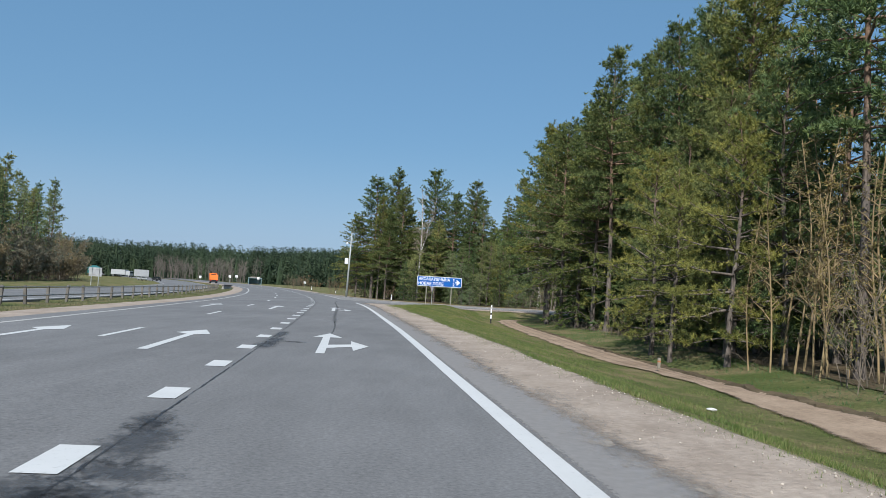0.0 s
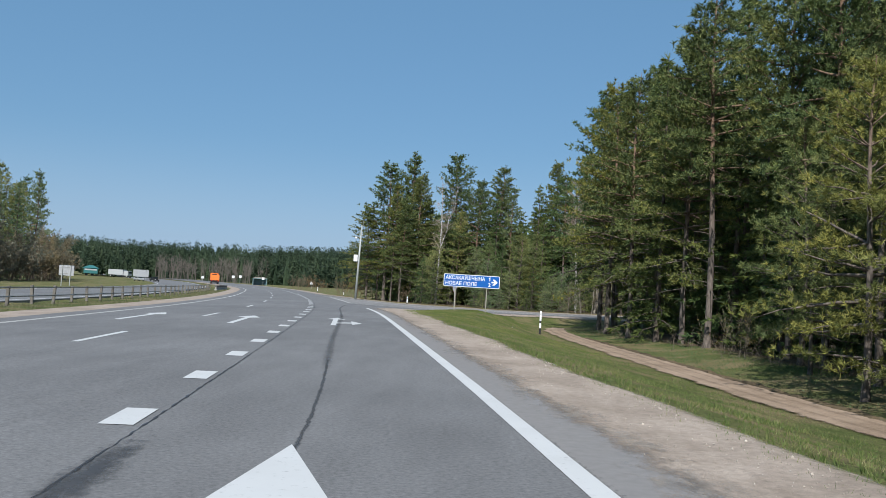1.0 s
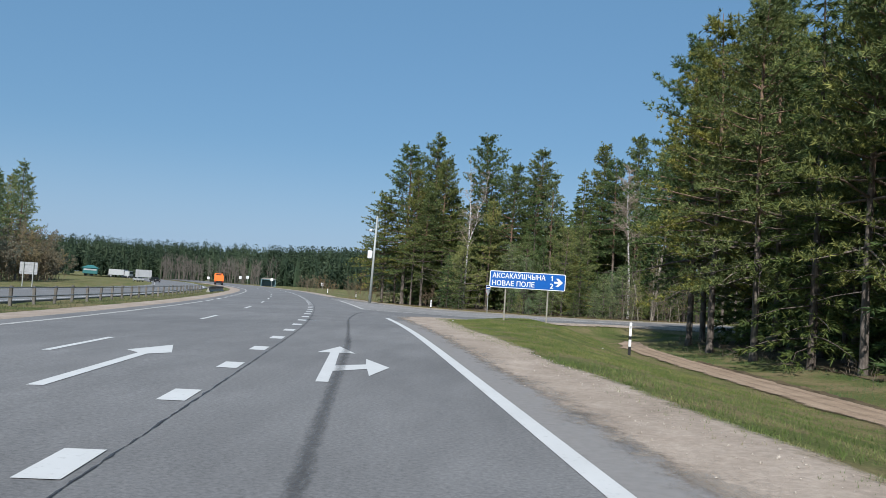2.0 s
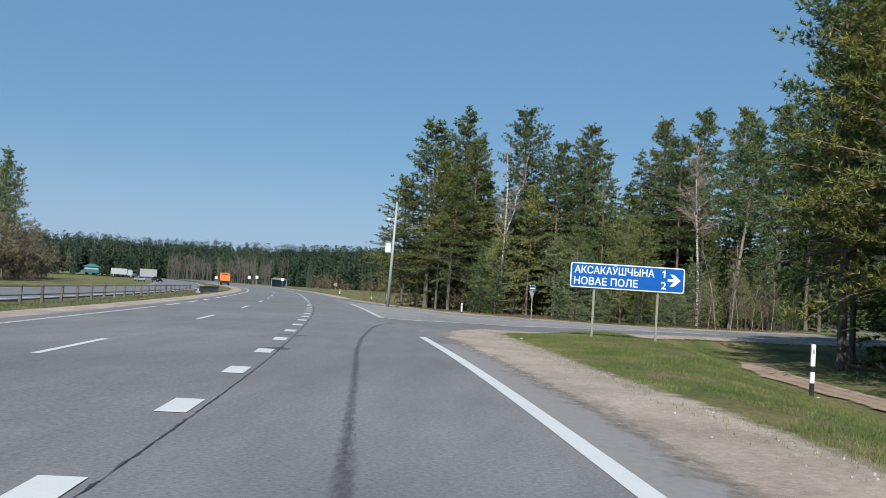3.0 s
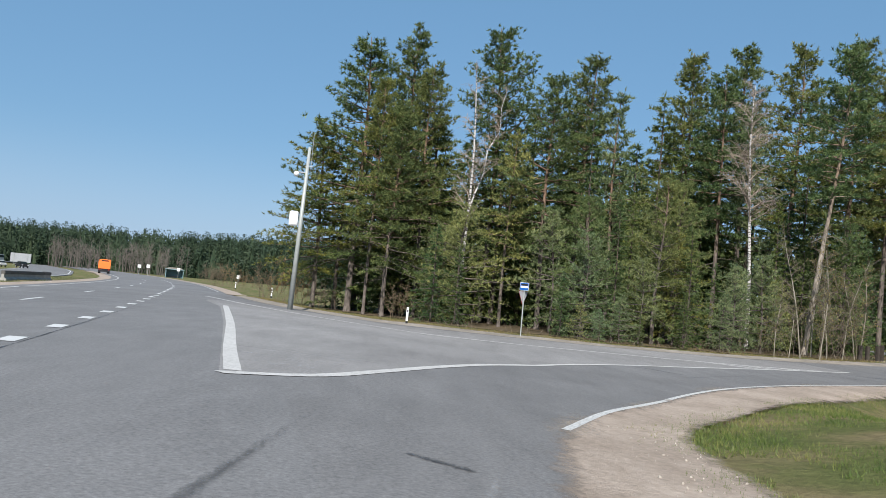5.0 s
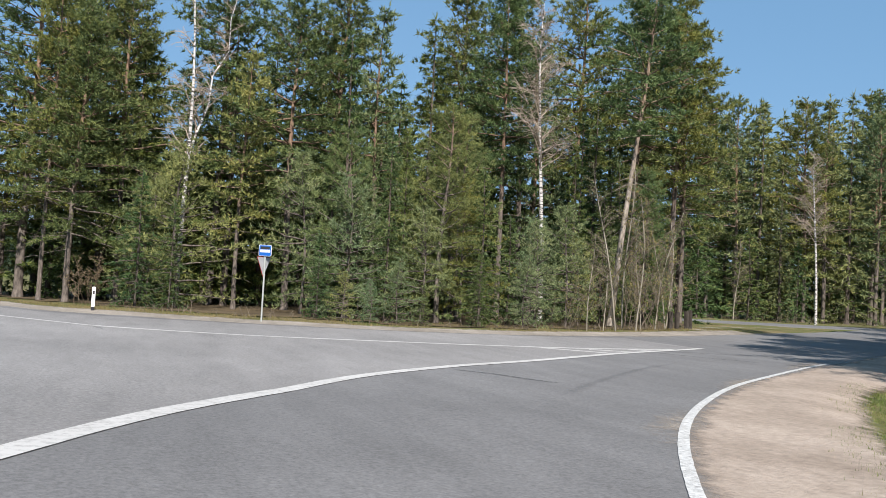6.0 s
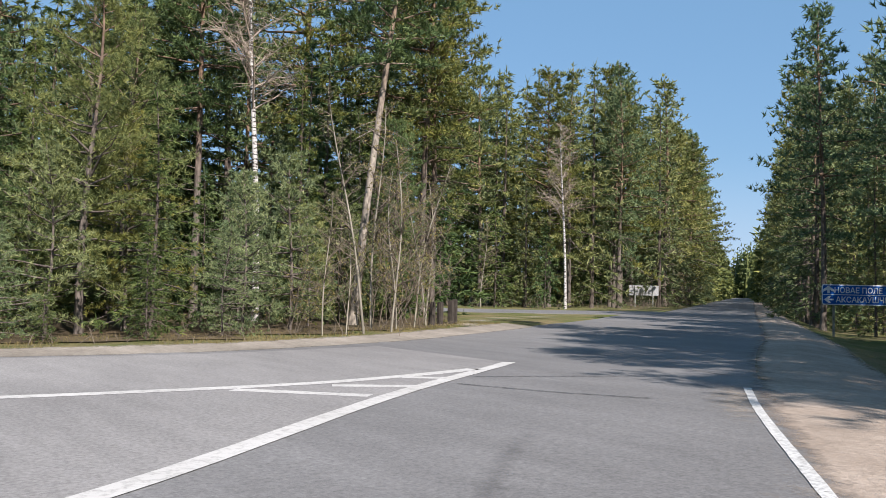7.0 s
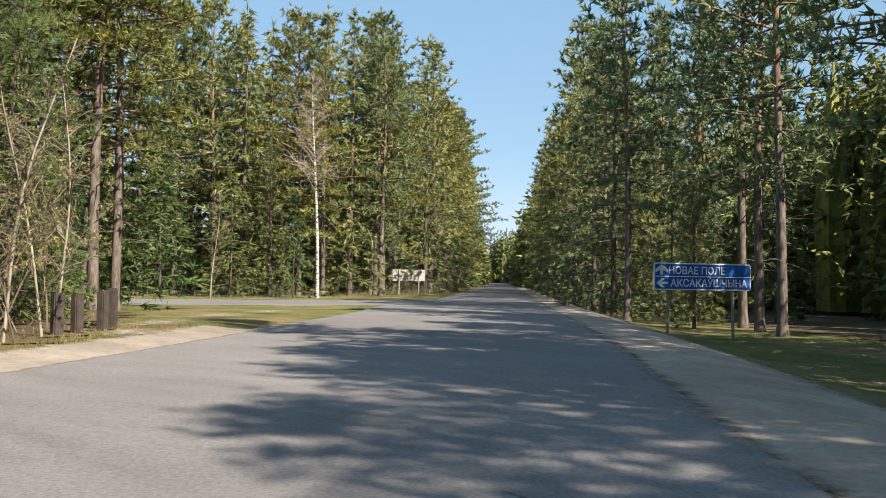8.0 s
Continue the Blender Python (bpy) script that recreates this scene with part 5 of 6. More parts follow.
def far_wood(name, seed, points, depth, lo, hi, count, material, label, bare=False, per=56, size=1.7, wide=1.0, rise=0.0):
    """A distant wood as one mass of tree shapes along a line."""
    rng = np.random.default_rng(seed)
    c = spline(points, 400)
    t = np.gradient(c, axis=0)
    t /= np.hypot(t[:, 0], t[:, 1])[:, None]
    own = Heap()
    cs, ds, tops, tips = [], [], [], []
    for k in range(count):
        i = rng.integers(400)
        back = depth * rng.uniform(0, 1)
        x, y = c[i] + np.array([-t[i, 1], t[i, 0]]) * back
        h = (rng.uniform(lo, hi) if back > 0.2 * depth else rng.uniform(0.4, 0.75) * hi) * (1.0 + 0.08 * noise.noise((x * 0.02, y * 0.02, 1.7)))
        w = h * rng.uniform(0.14, 0.22) * wide
        if bare:
            p = np.array([[x, y, -0.5], [x + rng.normal(0, 0.3), y, h * 0.5], [x + rng.normal(0, 0.6), y, h]])
            own.add(*tube(p, [0.09, 0.06, 0.03], 4))
            for q in range(16):
                own.add(*tube(limb(rng, along(p, rng.uniform(0.35, 0.95)), rng.uniform(0, 6.28), radians(rng.uniform(30, 65)), h * 0.25, 0.05, 3), [0.035, 0.028, 0.02], 3))
            continue
        pointed = rng.uniform() < 0.88
        base = rise * back
        own.add(*tube(np.array([[x, y, base - 0.5], [x, y, base + h * 0.35], [x, y, base + h * 0.9]]), [w * 0.3, w * 0.34, 0.05], 4))
        g = rng.uniform(0.0, 1.0, per) ** 0.75
        r = w * (np.minimum((1 - g) ** 0.75 * 1.15, 0.95) + 0.03 if pointed else np.sqrt(np.clip(1 - ((g - 0.5) / 0.52) ** 2, 0.05, 1)) * (0.9 + 0.1 * g))
        a = rng.uniform(0, 6.28, per)
        cs.append(np.stack([x + r * np.cos(a) * 0.8, y + r * np.sin(a) * 0.8, base + h * g], 1))
        ds.append(np.stack([np.cos(a), np.sin(a), np.full(per, -0.3 if pointed else 0.3)], 1))
        tops.append(g > 0.84)
        if rng.uniform() < 0.5:
            tips.append((x, y, base + h * 0.95))
    if cs:
        c, d = np.concatenate(cs), np.concatenate(ds)
        top = np.concatenate(tops)
        own.add(*blades(rng, c[~top], d[~top], 2, size * 1.15, size * 0.62, 0.6))
        own.add(*blades(rng, c[top], d[top], 2, size * 0.6, size * 0.3, 0.3))
        tip = np.stack(tips)
        own.add(*blades(rng, tip, np.tile([0.0, 0.0, 1.0], (len(tip), 1)), 2, size * 0.8, size * 0.45, 0.12))
    ob = own.build(name, material, None)
    tagged(ob, label, "wood", kind="stuff")


FAR_NEEDLES = needle_material("far_needles", (0.032, 0.044, 0.026), (0.064, 0.078, 0.042), (0.108, 0.116, 0.060), 0.06)
FAR_LINE_WOOD = [(-350, 265), (-285, 362), (-220, 428), (-138, 448), (-80, 414), (-40, 396), (10, 398)]
far_wood("far_wood", 91, FAR_LINE_WOOD, 70, 15.0, 18.8, 2300, FAR_NEEDLES, "dark evergreen wood closing the view along the highway", per=90, size=1.0, wide=1.15, rise=0.05)
far_wood("far_bare_trees", 92, [(-128, 396), (-112, 398), (-100, 396), (-86, 390)], 14, 7, 11, 120, plain("far_bare_bark", (0.15, 0.13, 0.112), 0.9), "leafless grey trees before the distant wood", True)
far_wood("far_wood", 93, [(-330, 130), (-240, 60), (-150, -60), (-100, -200), (60, -230), (160, -120), (190, 20)], 40, 15, 21, 260, PINE, "evergreen woods behind the road")
far_wood("side_wood", 94, [(-6, 174), (8, 175), (26, 168), (40, 204), (64, 206), (110, 232), (164, 236), (330, 346)], 24, 11, 16, 380, PINE, "evergreen wood behind the forest edge")
far_wood("side_wood", 95, [(350, 336), (160, 207), (130, 176), (84, 130), (44, 104), (32, 60), (30, 0), (30, -40)], 26, 17, 22, 520, PINE, "dense evergreen wood in the corner between the roads", per=100, size=1.05)
far_wood("side_wood", 96, [(330, 300), (352, 318), (372, 340), (352, 352), (330, 344)], 16, 22, 27, 150, PINE, "evergreen wood where the side road bends out of sight")
far_wood("side_wood", 99, [(160, 197), (104, 158), (62, 126), (47, 112)], 16, 17, 22, 220, PINE, "dark evergreen wood behind the shaded roadside", per=150, size=0.8)
far_wood("side_wood", 97, [(150, 220.6), (210, 261), (330, 341.5)], 7, 19, 25, 100, PINE, "evergreen trees lining the far side road", per=70, size=1.3)
far_wood("side_wood", 98, [(330, 328), (210, 247), (150, 206.2)], 7, 19, 25, 100, PINE, "tall evergreen trees along the far side road", per=70, size=1.3)


# ---- forest floor ----
def forest_floor(name, outline, label, step=1.4, lift=0.0):
    """Needle litter under the trees."""
    outline = np.asarray(outline, float)
    lo, hi = outline.min(0), outline.max(0)
    xs, ys = np.arange(lo[0], hi[0], step), np.arange(lo[1], hi[1], step)
    gx, gy = np.meshgrid(xs, ys)
    keep = inside(gx + step / 2, gy + step / 2, outline)
    z = height(gx, gy) + lift + np.array([[0.05 * noise.noise((p * 0.35, q * 0.35, 3.0)) for p, q in zip(rp, rq)] for rp, rq in zip(gx, gy)])
    n, m = gx.shape
    i = np.arange(n * m).reshape(n, m)
    faces = np.stack([i[:-1, :-1], i[:-1, 1:], i[1:, 1:], i[1:, :-1]], -1)[keep[:-1, :-1]]
    used, inv = np.unique(faces, return_inverse=True)
    tagged(mesh_object(name, np.stack([gx, gy, z], -1).reshape(-1, 3)[used], inv.reshape(-1, 4), LITTER, smooth=True), label, "forest floor", kind="structure")


forest_floor("forest_floor", [(-13, 149), (-9, 142.5), (-3, 135.6), (1, 132.8), (5, 131.2), (9, 130.9), (14, 132.3), (18, 134.3), (22, 137.4), (26, 142.5), (31, 149), (26, 160), (10, 172), (-12, 170)], "brown needle litter under the pines")
forest_floor("forest_floor", [(13.8, 24), (13.4, 60), (12.2, 84), (12.4, 96), (16, 103.5), (24, 109.5), (46, 124.5), (60, 139), (150, 200), (156, 186), (60, 112), (32, 60), (30, 20)], "brown needle litter in the dark wood")

# ---- grass ----
def grass(name, seed, count, area, lo, hi, label, material=GRASS):
    rng = np.random.default_rng(seed)
    pts = area(rng, count)
    z = height(pts[:, 0], pts[:, 1]) - 0.05
    keep = np.array([noise.noise((x * 0.5, y * 0.5, 0.3)) for x, y in pts]) > -0.28
    c = np.stack([pts[:, 0], pts[:, 1], z], 1)[keep]
    own = Heap()
    own.add(*blades(rng, c, np.tile([0, 0, 1.0], (len(c), 1)), 4, (lo + hi) / 2, 0.011, 0.4))
    tagged(own.build(name, material, None), label, "grass", kind="stuff")


def bank_area(rng, n):
    y = rng.uniform(4, 98, n)
    edge = np.interp(y, SHOULDER_EDGE[:, 1], SHOULDER_EDGE[:, 0])
    edge = np.where(y < 58, on_highway(y, 5.95)[0], edge)
    far = np.interp(y, TRACK_NEAR[:, 1], TRACK_NEAR[:, 0])
    return np.stack([edge + (far - edge) * rng.uniform(0, 1, n) ** 1.1 + rng.normal(0, 0.16, n), y], 1)


def corner_area(rng, n):
    y = rng.uniform(60, 112, n)
    edge = np.interp(y, SHOULDER_EDGE[:, 1], SHOULDER_EDGE[:, 0])
    return np.stack([edge + 9 * rng.uniform(0, 1, n) ** 1.6 + rng.normal(0, 0.2, n), y], 1)


def track_area(rng, n):
    y = rng.uniform(12, 95, n)
    edge = np.interp(y, TRACK_FAR[:, 1], TRACK_FAR[:, 0])
    return np.stack([edge + rng.uniform(0.05, 4.5, n), y], 1)


def verge_area(rng, n):
    i = rng.uniform(0, len(north) - 1.01, n)
    p = np.stack([np.interp(i, np.arange(len(north)), moved(north, -1.4)[:, k]) for k in (0, 1)], 1)
    return p + np.stack([rng.uniform(-0.8, 0.8, n), 3.5 * rng.uniform(0, 1, n) ** 1.8 - 0.25], 1)


def median_area(rng, n):
    return np.stack(on_highway(rng.uniform(20, 190, n), rng.uniform(-12.8, -9.6, n)), 1)


grass("bank_grass", 101, 38000, bank_area, 0.05, 0.12, "fresh green spring grass with dry stalks on the road bank")
grass("corner_grass", 102, 26000, corner_area, 0.05, 0.12, "short green grass behind the sandy corner")
grass("track_grass", 103, 9000, track_area, 0.06, 0.16, "patchy grass at the forest edge beside the dirt track")
grass("verge_grass", 104, 9000, verge_area, 0.06, 0.16, "thin dull grass verge in front of the forest edge", DRY)
grass("median_grass", 105, 6000, median_area, 0.1, 0.22, "dry grass under the guard rail", DRY)


def undergrowth(name, seed, count, curve, lo, hi, label):
    """Dry stems and twigs at the foot of a wood's edge."""
    rng = np.random.default_rng(seed)
    c = spline(curve, 200)
    own = Heap()
    for k in range(count):
        x, y = c[rng.integers(200)] + rng.normal(0, 0.55, 2)
        h = rng.uniform(lo, hi) * rng.uniform(0.4, 1.0)
        p = limb(rng, np.array([x, y, ground_z(x, y) - 0.05]), rng.uniform(0, 6.28), radians(rng.uniform(25, 88)), h, 0.12, 4)
        own.add(*tube(p, [0.011, 0.009, 0.007, 0.004], 3))
        for q in range(2):
            own.add(*tube(limb(rng, p[1 + q], rng.uniform(0, 6.28), radians(rng.uniform(10, 75)), h * 0.45, 0.1, 3), [0.007, 0.005, 0.003], 3))
    tagged(own.build(name, GREY_TWIG, None), label, "undergrowth", kind="stuff")


undergrowth("undergrowth", 111, 160, [(-6, 136.6), (0, 132.6), (5, 131.0), (10, 131.2), (14, 132.4), (18, 134.4), (22, 138), (27, 144.5)], 0.15, 0.8, "dry brown stems and twigs at the foot of the trees")
undergrowth("undergrowth", 112, 500, [(40, 181), (48, 173.6), (58, 164.6), (68, 166.6), (90, 180.4), (118, 199.5)], 0.6, 2.2, "dry brushwood along the wood beyond the side road")
undergrowth("undergrowth", 113, 350, [(13.2, 36), (12.8, 60), (11.6, 84), (11.6, 97), (15.5, 105), (22, 110.5), (44, 125)], 0.4, 1.5, "dry stems at the edge of the dark wood")

# ---- signs ----
def direction_sign(x, y, z, turn, w, h, legs, label):
    """A blue board with a white rim on two posts; the origin is the board's lower middle on the ground."""
    g = ground_z(x, y)
    root = empty("direction_sign", x, y, g, turn, label=label, category="road sign")
    board = part("board", plate(rounded(w, h, 0.10, 0, z - g + h / 2), 0.03), WHITE, root, "white rim of the board")
    part("face", plate(rounded(w - 0.09, h - 0.09, 0.07, 0, z - g + h / 2), 0.006), BLUE, board).location.y = -0.0195
    part("back", plate(rounded(w - 0.02, h - 0.02, 0.09, 0, z - g + h / 2), 0.006), SIGNBACK, board).location.y = 0.0195
    for lx in legs:
        post = part("post", box(0.085, 0.085, z - g + h + 0.2, lx, 0.085, -0.5, 0.012), POST, root)
        for k in (0.25, 0.75):
            part("clamp", box(0.2, 0.03, 0.05, lx, 0.035, z - g + h * k, 0.006), METAL, post)
    return board, z - g


sign, base = direction_sign(-0.03, 87.9, 1.93, -1.6, 4.42, 0.98, (-1.25, 1.22), "blue direction sign with white Cyrillic place names on two concrete posts")
lettering("lettering", "АКСАКАЎШЧЫНА", 3.10, 0.29, -2.06, base + 0.57, sign, WHITE)
lettering("lettering", "НОВАЕ ПОЛЕ", 2.48, 0.29, -2.06, base + 0.13, sign, WHITE)
one = [(1.40, 0.57), (1.46, 0.57), (1.46, 0.865), (1.415, 0.865), (1.345, 0.80), (1.345, 0.745), (1.40, 0.785)]
part("lettering", plate([(px, base + pz) for px, pz in one], 0.006), WHITE, sign).location.y = -0.028
lettering("lettering", "2", 0.20, 0.29, 1.31, base + 0.13, sign, WHITE)
pts = [(1.56, 0.54), (1.56, 0.43), (1.80, 0.43), (1.64, 0.25), (1.80, 0.25), (2.06, 0.485), (1.80, 0.72), (1.64, 0.72), (1.80, 0.54)]
part("arrow", plate([(px, base + pz) for px, pz in pts], 0.006), WHITE, sign).location.y = -0.025

sign2, base2 = direction_sign(42.35, 130.5, 0.97, -33, 4.15, 0.98, (-1.45, 1.35), "blue direction sign with white arrows and place names in forest shade")
lettering("lettering", "НОВАЕ ПОЛЕ", 2.4, 0.27, -1.46, base2 + 0.58, sign2, WHITE)
lettering("lettering", "АКСАКАЎШЧЫНА", 3.3, 0.27, -1.40, base2 + 0.13, sign2, WHITE)
part("divider", plate([(-2.08, base2 + 0.475), (2.08, base2 + 0.475), (2.08, base2 + 0.505), (-2.08, base2 + 0.505)], 0.006), WHITE, sign2).location.y = -0.025
up = [(-1.72, 0.55), (-1.72, 0.72), (-1.92, 0.62), (-1.92, 0.74), (-1.66, 0.92), (-1.40, 0.74), (-1.40, 0.62), (-1.60, 0.72), (-1.60, 0.55)]
part("arrow", plate([(px - 0.1, base2 + pz) for px, pz in up], 0.006), WHITE, sign2).location.y = -0.025
lf = [(-1.50, 0.29), (-1.76, 0.29), (-1.62, 0.42), (-1.76, 0.42), (-1.98, 0.255), (-1.76, 0.09), (-1.62, 0.09), (-1.76, 0.22), (-1.50, 0.22)]
part("arrow", plate([(px, base2 + pz) for px, pz in lf], 0.006), WHITE, sign2).location.y = -0.025


def board_back(x, y, z, turn, w, h, legs, label, deep=0.05):
    """The unpainted back of a road sign, with its stiffening rails."""
    g = ground_z(x, y)
    root = empty("road_sign", x, y, g, turn, label=label, category="road sign")
    part("board", plate(rounded(w, h, 0.06, 0, z - g + h / 2), 0.03), SIGNBACK, root)
    for k in (0.2, 0.8):
        part("rail", box(w * 0.96, 0.04, 0.06, 0, -0.035, z - g + h * k, 0.005), METAL, root)
    for lx in legs:
        part("post", rod(0.06, 0.06, z - g + h + 0.1, lx, -0.09, -0.1), POLE, root)
    return root


board_back(78.6, 175.0, 1.5, -38, 3.3, 1.12, (-1.0, 1.0), "grey back of a large road sign on two posts")
board_back(-50.6, 130.5, 0.65, 12, 1.8, 1.3, (-0.5, 0.5), "grey back of a square road sign beside the opposite carriageway")
board_back(-117, 348, 0.6, 15, 5.5, 2.6, (-1.8, 1.8), "pale back of a distant large road sign")


def bus_stop_sign(x, y, turn):
    root = empty("bus_stop_sign", x, y, ground_z(x, y), turn, label="blue bus stop panel above the grey back of a triangular sign", category="road sign")
    part("pole", rod(0.035, 0.035, 2.95, 0, 0, -0.1), POLE, root)
    panel = part("panel", plate(rounded(0.49, 0.43, 0.05, 0, 2.72), 0.02), WHITE, root)
    panel.location.y = -0.05
    part("panel_face", plate(rounded(0.46, 0.40, 0.04, 0, 2.72), 0.006), BLUE, panel).location.y = -0.014
    part("bus_symbol", plate(rounded(0.40, 0.10, 0.03, 0, 2.70), 0.006), WHITE, panel).location.y = -0.020
    part("window_strip", plate(rounded(0.36, 0.10, 0.02, 0, 2.82), 0.006), BLACK, panel).location.y = -0.020
    back = part("give_way_back", plate([(-0.33, 2.46), (0.33, 2.46), (0.0, 1.74)], 0.02), SIGNBACK, root, "grey back of a triangular sign")
    rim = part("give_way_rim", plate([(-0.335, 2.47), (0.335, 2.47), (0.0, 1.73)], 0.012), RED, root)
    for ob, d in ((back, 0.055), (rim, 0.075)):
        ob.rotation_euler.z = radians(55)
        ob.location = (-d * math.sin(radians(55)), d * math.cos(radians(55)), 0)
    return root


bus_stop_sign(-1.05, 130.7, -22)


def marker_post(x, y, h, bands, label):
    """A slim roadside marker post with painted bands and a slanted top."""
    root = empty("marker_post", x, y, ground_z(x, y), 0, label=label, category="marker post")
    z = -0.2
    for k, (top, mat) in enumerate(bands):
        bm = box(0.13, 0.10, top - z, 0, 0, z, 0.012)
        part("band", bm, mat, root)
        z = top
    part("reflector", box(0.07, 0.01, 0.14, 0, -0.056, h - 0.3, 0.004), BLACK if h < 1.2 else METAL, root)
    return root


marker_post(4.9, 81.6, 1.65, [(0.42, BLACK), (0.78, WHITE), (0.95, BLACK), (1.65, WHITE)], "black and white banded marker post on the grass bank")
for x, y in ((-7.2, 134.6), (-16.0, 152.5), (-19.6, 168.0), (-29.5, 205)):
    marker_post(x, y, 0.95, [(0.15, BLACK), (0.95, WHITE)], "short white marker post at the road edge")
for x, y, h in ((-46.6, 306, 2.4), (-70, 342, 3.0), (-77, 336, 3.2), (-80, 338, 3.0), (-95, 352, 2.2)):
    root = empty("road_sign", x, y, 0, 10, label="small white road sign far along the highway", category="road sign")
    part("pole", rod(0.05, 0.05, h, 0, 0, -0.1, 8), POLE, root)
    part("panel", plate(rounded(0.9, 0.9, 0.1, 0, h - 0.4), 0.03), WHITE, root)


def stake(x, y):
    """A short split stake with a painted top."""
    g = ground_z(x, y)
    root = empty("stake", x, y, g, 20, label="short weathered wooden stake with a faded orange top beside the track", category="stake")
    part("shaft", box(0.11, 0.08, 0.42, 0, 0, 0.13, 0.012), PALE_TWIG, root)
    part("painted_top", box(0.118, 0.088, 0.10, 0, 0, 0.36, 0.015), plain("faded_orange_paint", (0.42, 0.17, 0.07), 0.8, 0.0, 0.3), root, "faded orange paint")
    return root


stake(8.8, 34.9)


def camera_pole(x, y):
    """A tall grey pole with a white cabinet, a small camera dome and a whip aerial."""
    root = empty("utility_pole", x, y, ground_z(x, y), 0, label="tall pale grey pole with a white cabinet and dome camera", category="pole")
    part("mast", rod(0.17, 0.09, 10.2, 0, 0, -0.2, 16, tilt=(0, 1.3, 0)), POLE, root, smooth=True)
    cabinet = part("cabinet", box(0.52, 0.4, 0.9, -0.30, -0.1, 5.1, 0.05), WHITE, root, "white steel equipment cabinet")
    part("door", box(0.42, 0.02, 0.76, -0.30, -0.31, 5.17, 0.006), WHITE, cabinet)
    part("latch", box(0.04, 0.03, 0.12, -0.15, -0.33, 5.5, 0.005), METAL, cabinet)
    part("bracket", box(0.6, 0.05, 0.05, -0.15, -0.05, 8.4), METAL, root)
    dome = bmesh.new()
    bmesh.ops.create_uvsphere(dome, u_segments=16, v_segments=10, radius=0.17, matrix=Matrix.Translation((-0.42, -0.05, 8.3)))
    part("camera_dome", dome, WHITE, root, smooth=True)
    part("aerial", rod(0.02, 0.012, 2.2, 0.42, 0, 8.6, 6), METAL, root)
    part("arm", box(0.5, 0.04, 0.04, 0.3, 0, 8.8), METAL, root)


camera_pole(-14.3, 137.2)

# ---- guard rail on the median ----
def guard_rail():
    root = empty("guard_rail", 0, 0, 0, label="low weathered guard rail with two thin rails on concrete posts", category="guard rail")
    ys = np.arange(14, 152, 3.0)
    post = None
    for k, y in enumerate(ys):
        x, yy = on_highway(y, -12.0)
        m = pose(x, yy, ground_z(x, yy) - 0.1 - 0.05 * abs(math.sin(k * 7.1)), 3.0 * math.sin(k * 2.3), 3.0 * math.sin(k * 4.1), math.degrees(math.atan(-np.interp(y, _y, _slope))))
        if post is None:
            post = part("post", box(0.13, 0.12, 0.95, 0, 0, 0, 0.015), DARKPOST, root)
            post.matrix_basis = m
        else:
            o = post.copy()
            scene.collection.objects.link(o)
            o.matrix_basis = m
    for h in (0.36, 0.74):
        yy = np.arange(14, 152, 1.5)
        c = np.stack(on_highway(yy, -11.9), 1)
        z = height(c[:, 0], c[:, 1]) + h
        p = np.concatenate([c, z[:, None]], 1)
        own = Heap()
        own.add(*tube(p, np.full(len(p), 0.032), 6))
        own.build("rail", RAIL, root)


def end_barrier():
    """Concrete blocks capped by a dark steel beam, curving round the end of the median."""
    root = empty("crash_barrier", 0, 0, 0, label="low concrete crash barrier with dark steel cap ending the median", category="crash barrier")
    ys = np.linspace(150, 168, 9)
    off = -11.2 + 1.4 * smooth(152, 168, ys) - 1.4 * smooth(163, 168, ys)
    c = np.stack(on_highway(ys, off), 1)
    z = height(c[:, 0], c[:, 1])
    for i in range(len(c) - 1):
        d = c[i + 1] - c[i]
        m = Matrix.Translation((*(c[i] + d / 2), (z[i] + z[i + 1]) / 2 - 0.05)) @ Matrix.Rotation(math.atan2(d[1], d[0]) - math.pi / 2, 4, "Z")
        ln = float(np.hypot(*d)) - 0.04
        bm = plate([(-0.24, 0), (0.24, 0), (0.22, 0.15), (0.10, 0.24), (0.08, 0.5), (-0.08, 0.5), (-0.10, 0.24), (-0.22, 0.15)], ln)
        part("block", bm, PALECONCRETE, root).matrix_basis = m
        part("cap_beam", box(0.3, ln + 0.03, 0.26, 0, 0, 0.46, 0.03), DARKRAIL, root).matrix_basis = m


end_barrier()
guard_rail()

# ---- old posts at the forest edge ----
for k, (x, y, h) in enumerate([(21.3, 136.9, 0.92), (22.0, 137.3, 0.9), (23.0, 137.9, 0.95), (23.5, 138.3, 1.0)]):
    root = empty("old_post", x, y, ground_z(x, y), 10 * k, label="weathered dark wooden post at the forest edge", category="post", group="old posts")
    part("timber", box(0.24, 0.2, h + 0.2, 0, 0, -0.2, 0.03), OLDWOOD, root)


# ---- vehicles and shelter far off ----
def wheel(parent, x, y, r, w):
    tyre = part("tyre", rod(r, r, w, x - w / 2, y, r, 20, tilt=(0, 90, 0)), RUBBER, parent)
    part("rim", rod(r * 0.55, r * 0.5, w + 0.04, x - w / 2 - 0.02, y, r, 14, tilt=(0, 90, 0)), METAL, tyre)
    return tyre


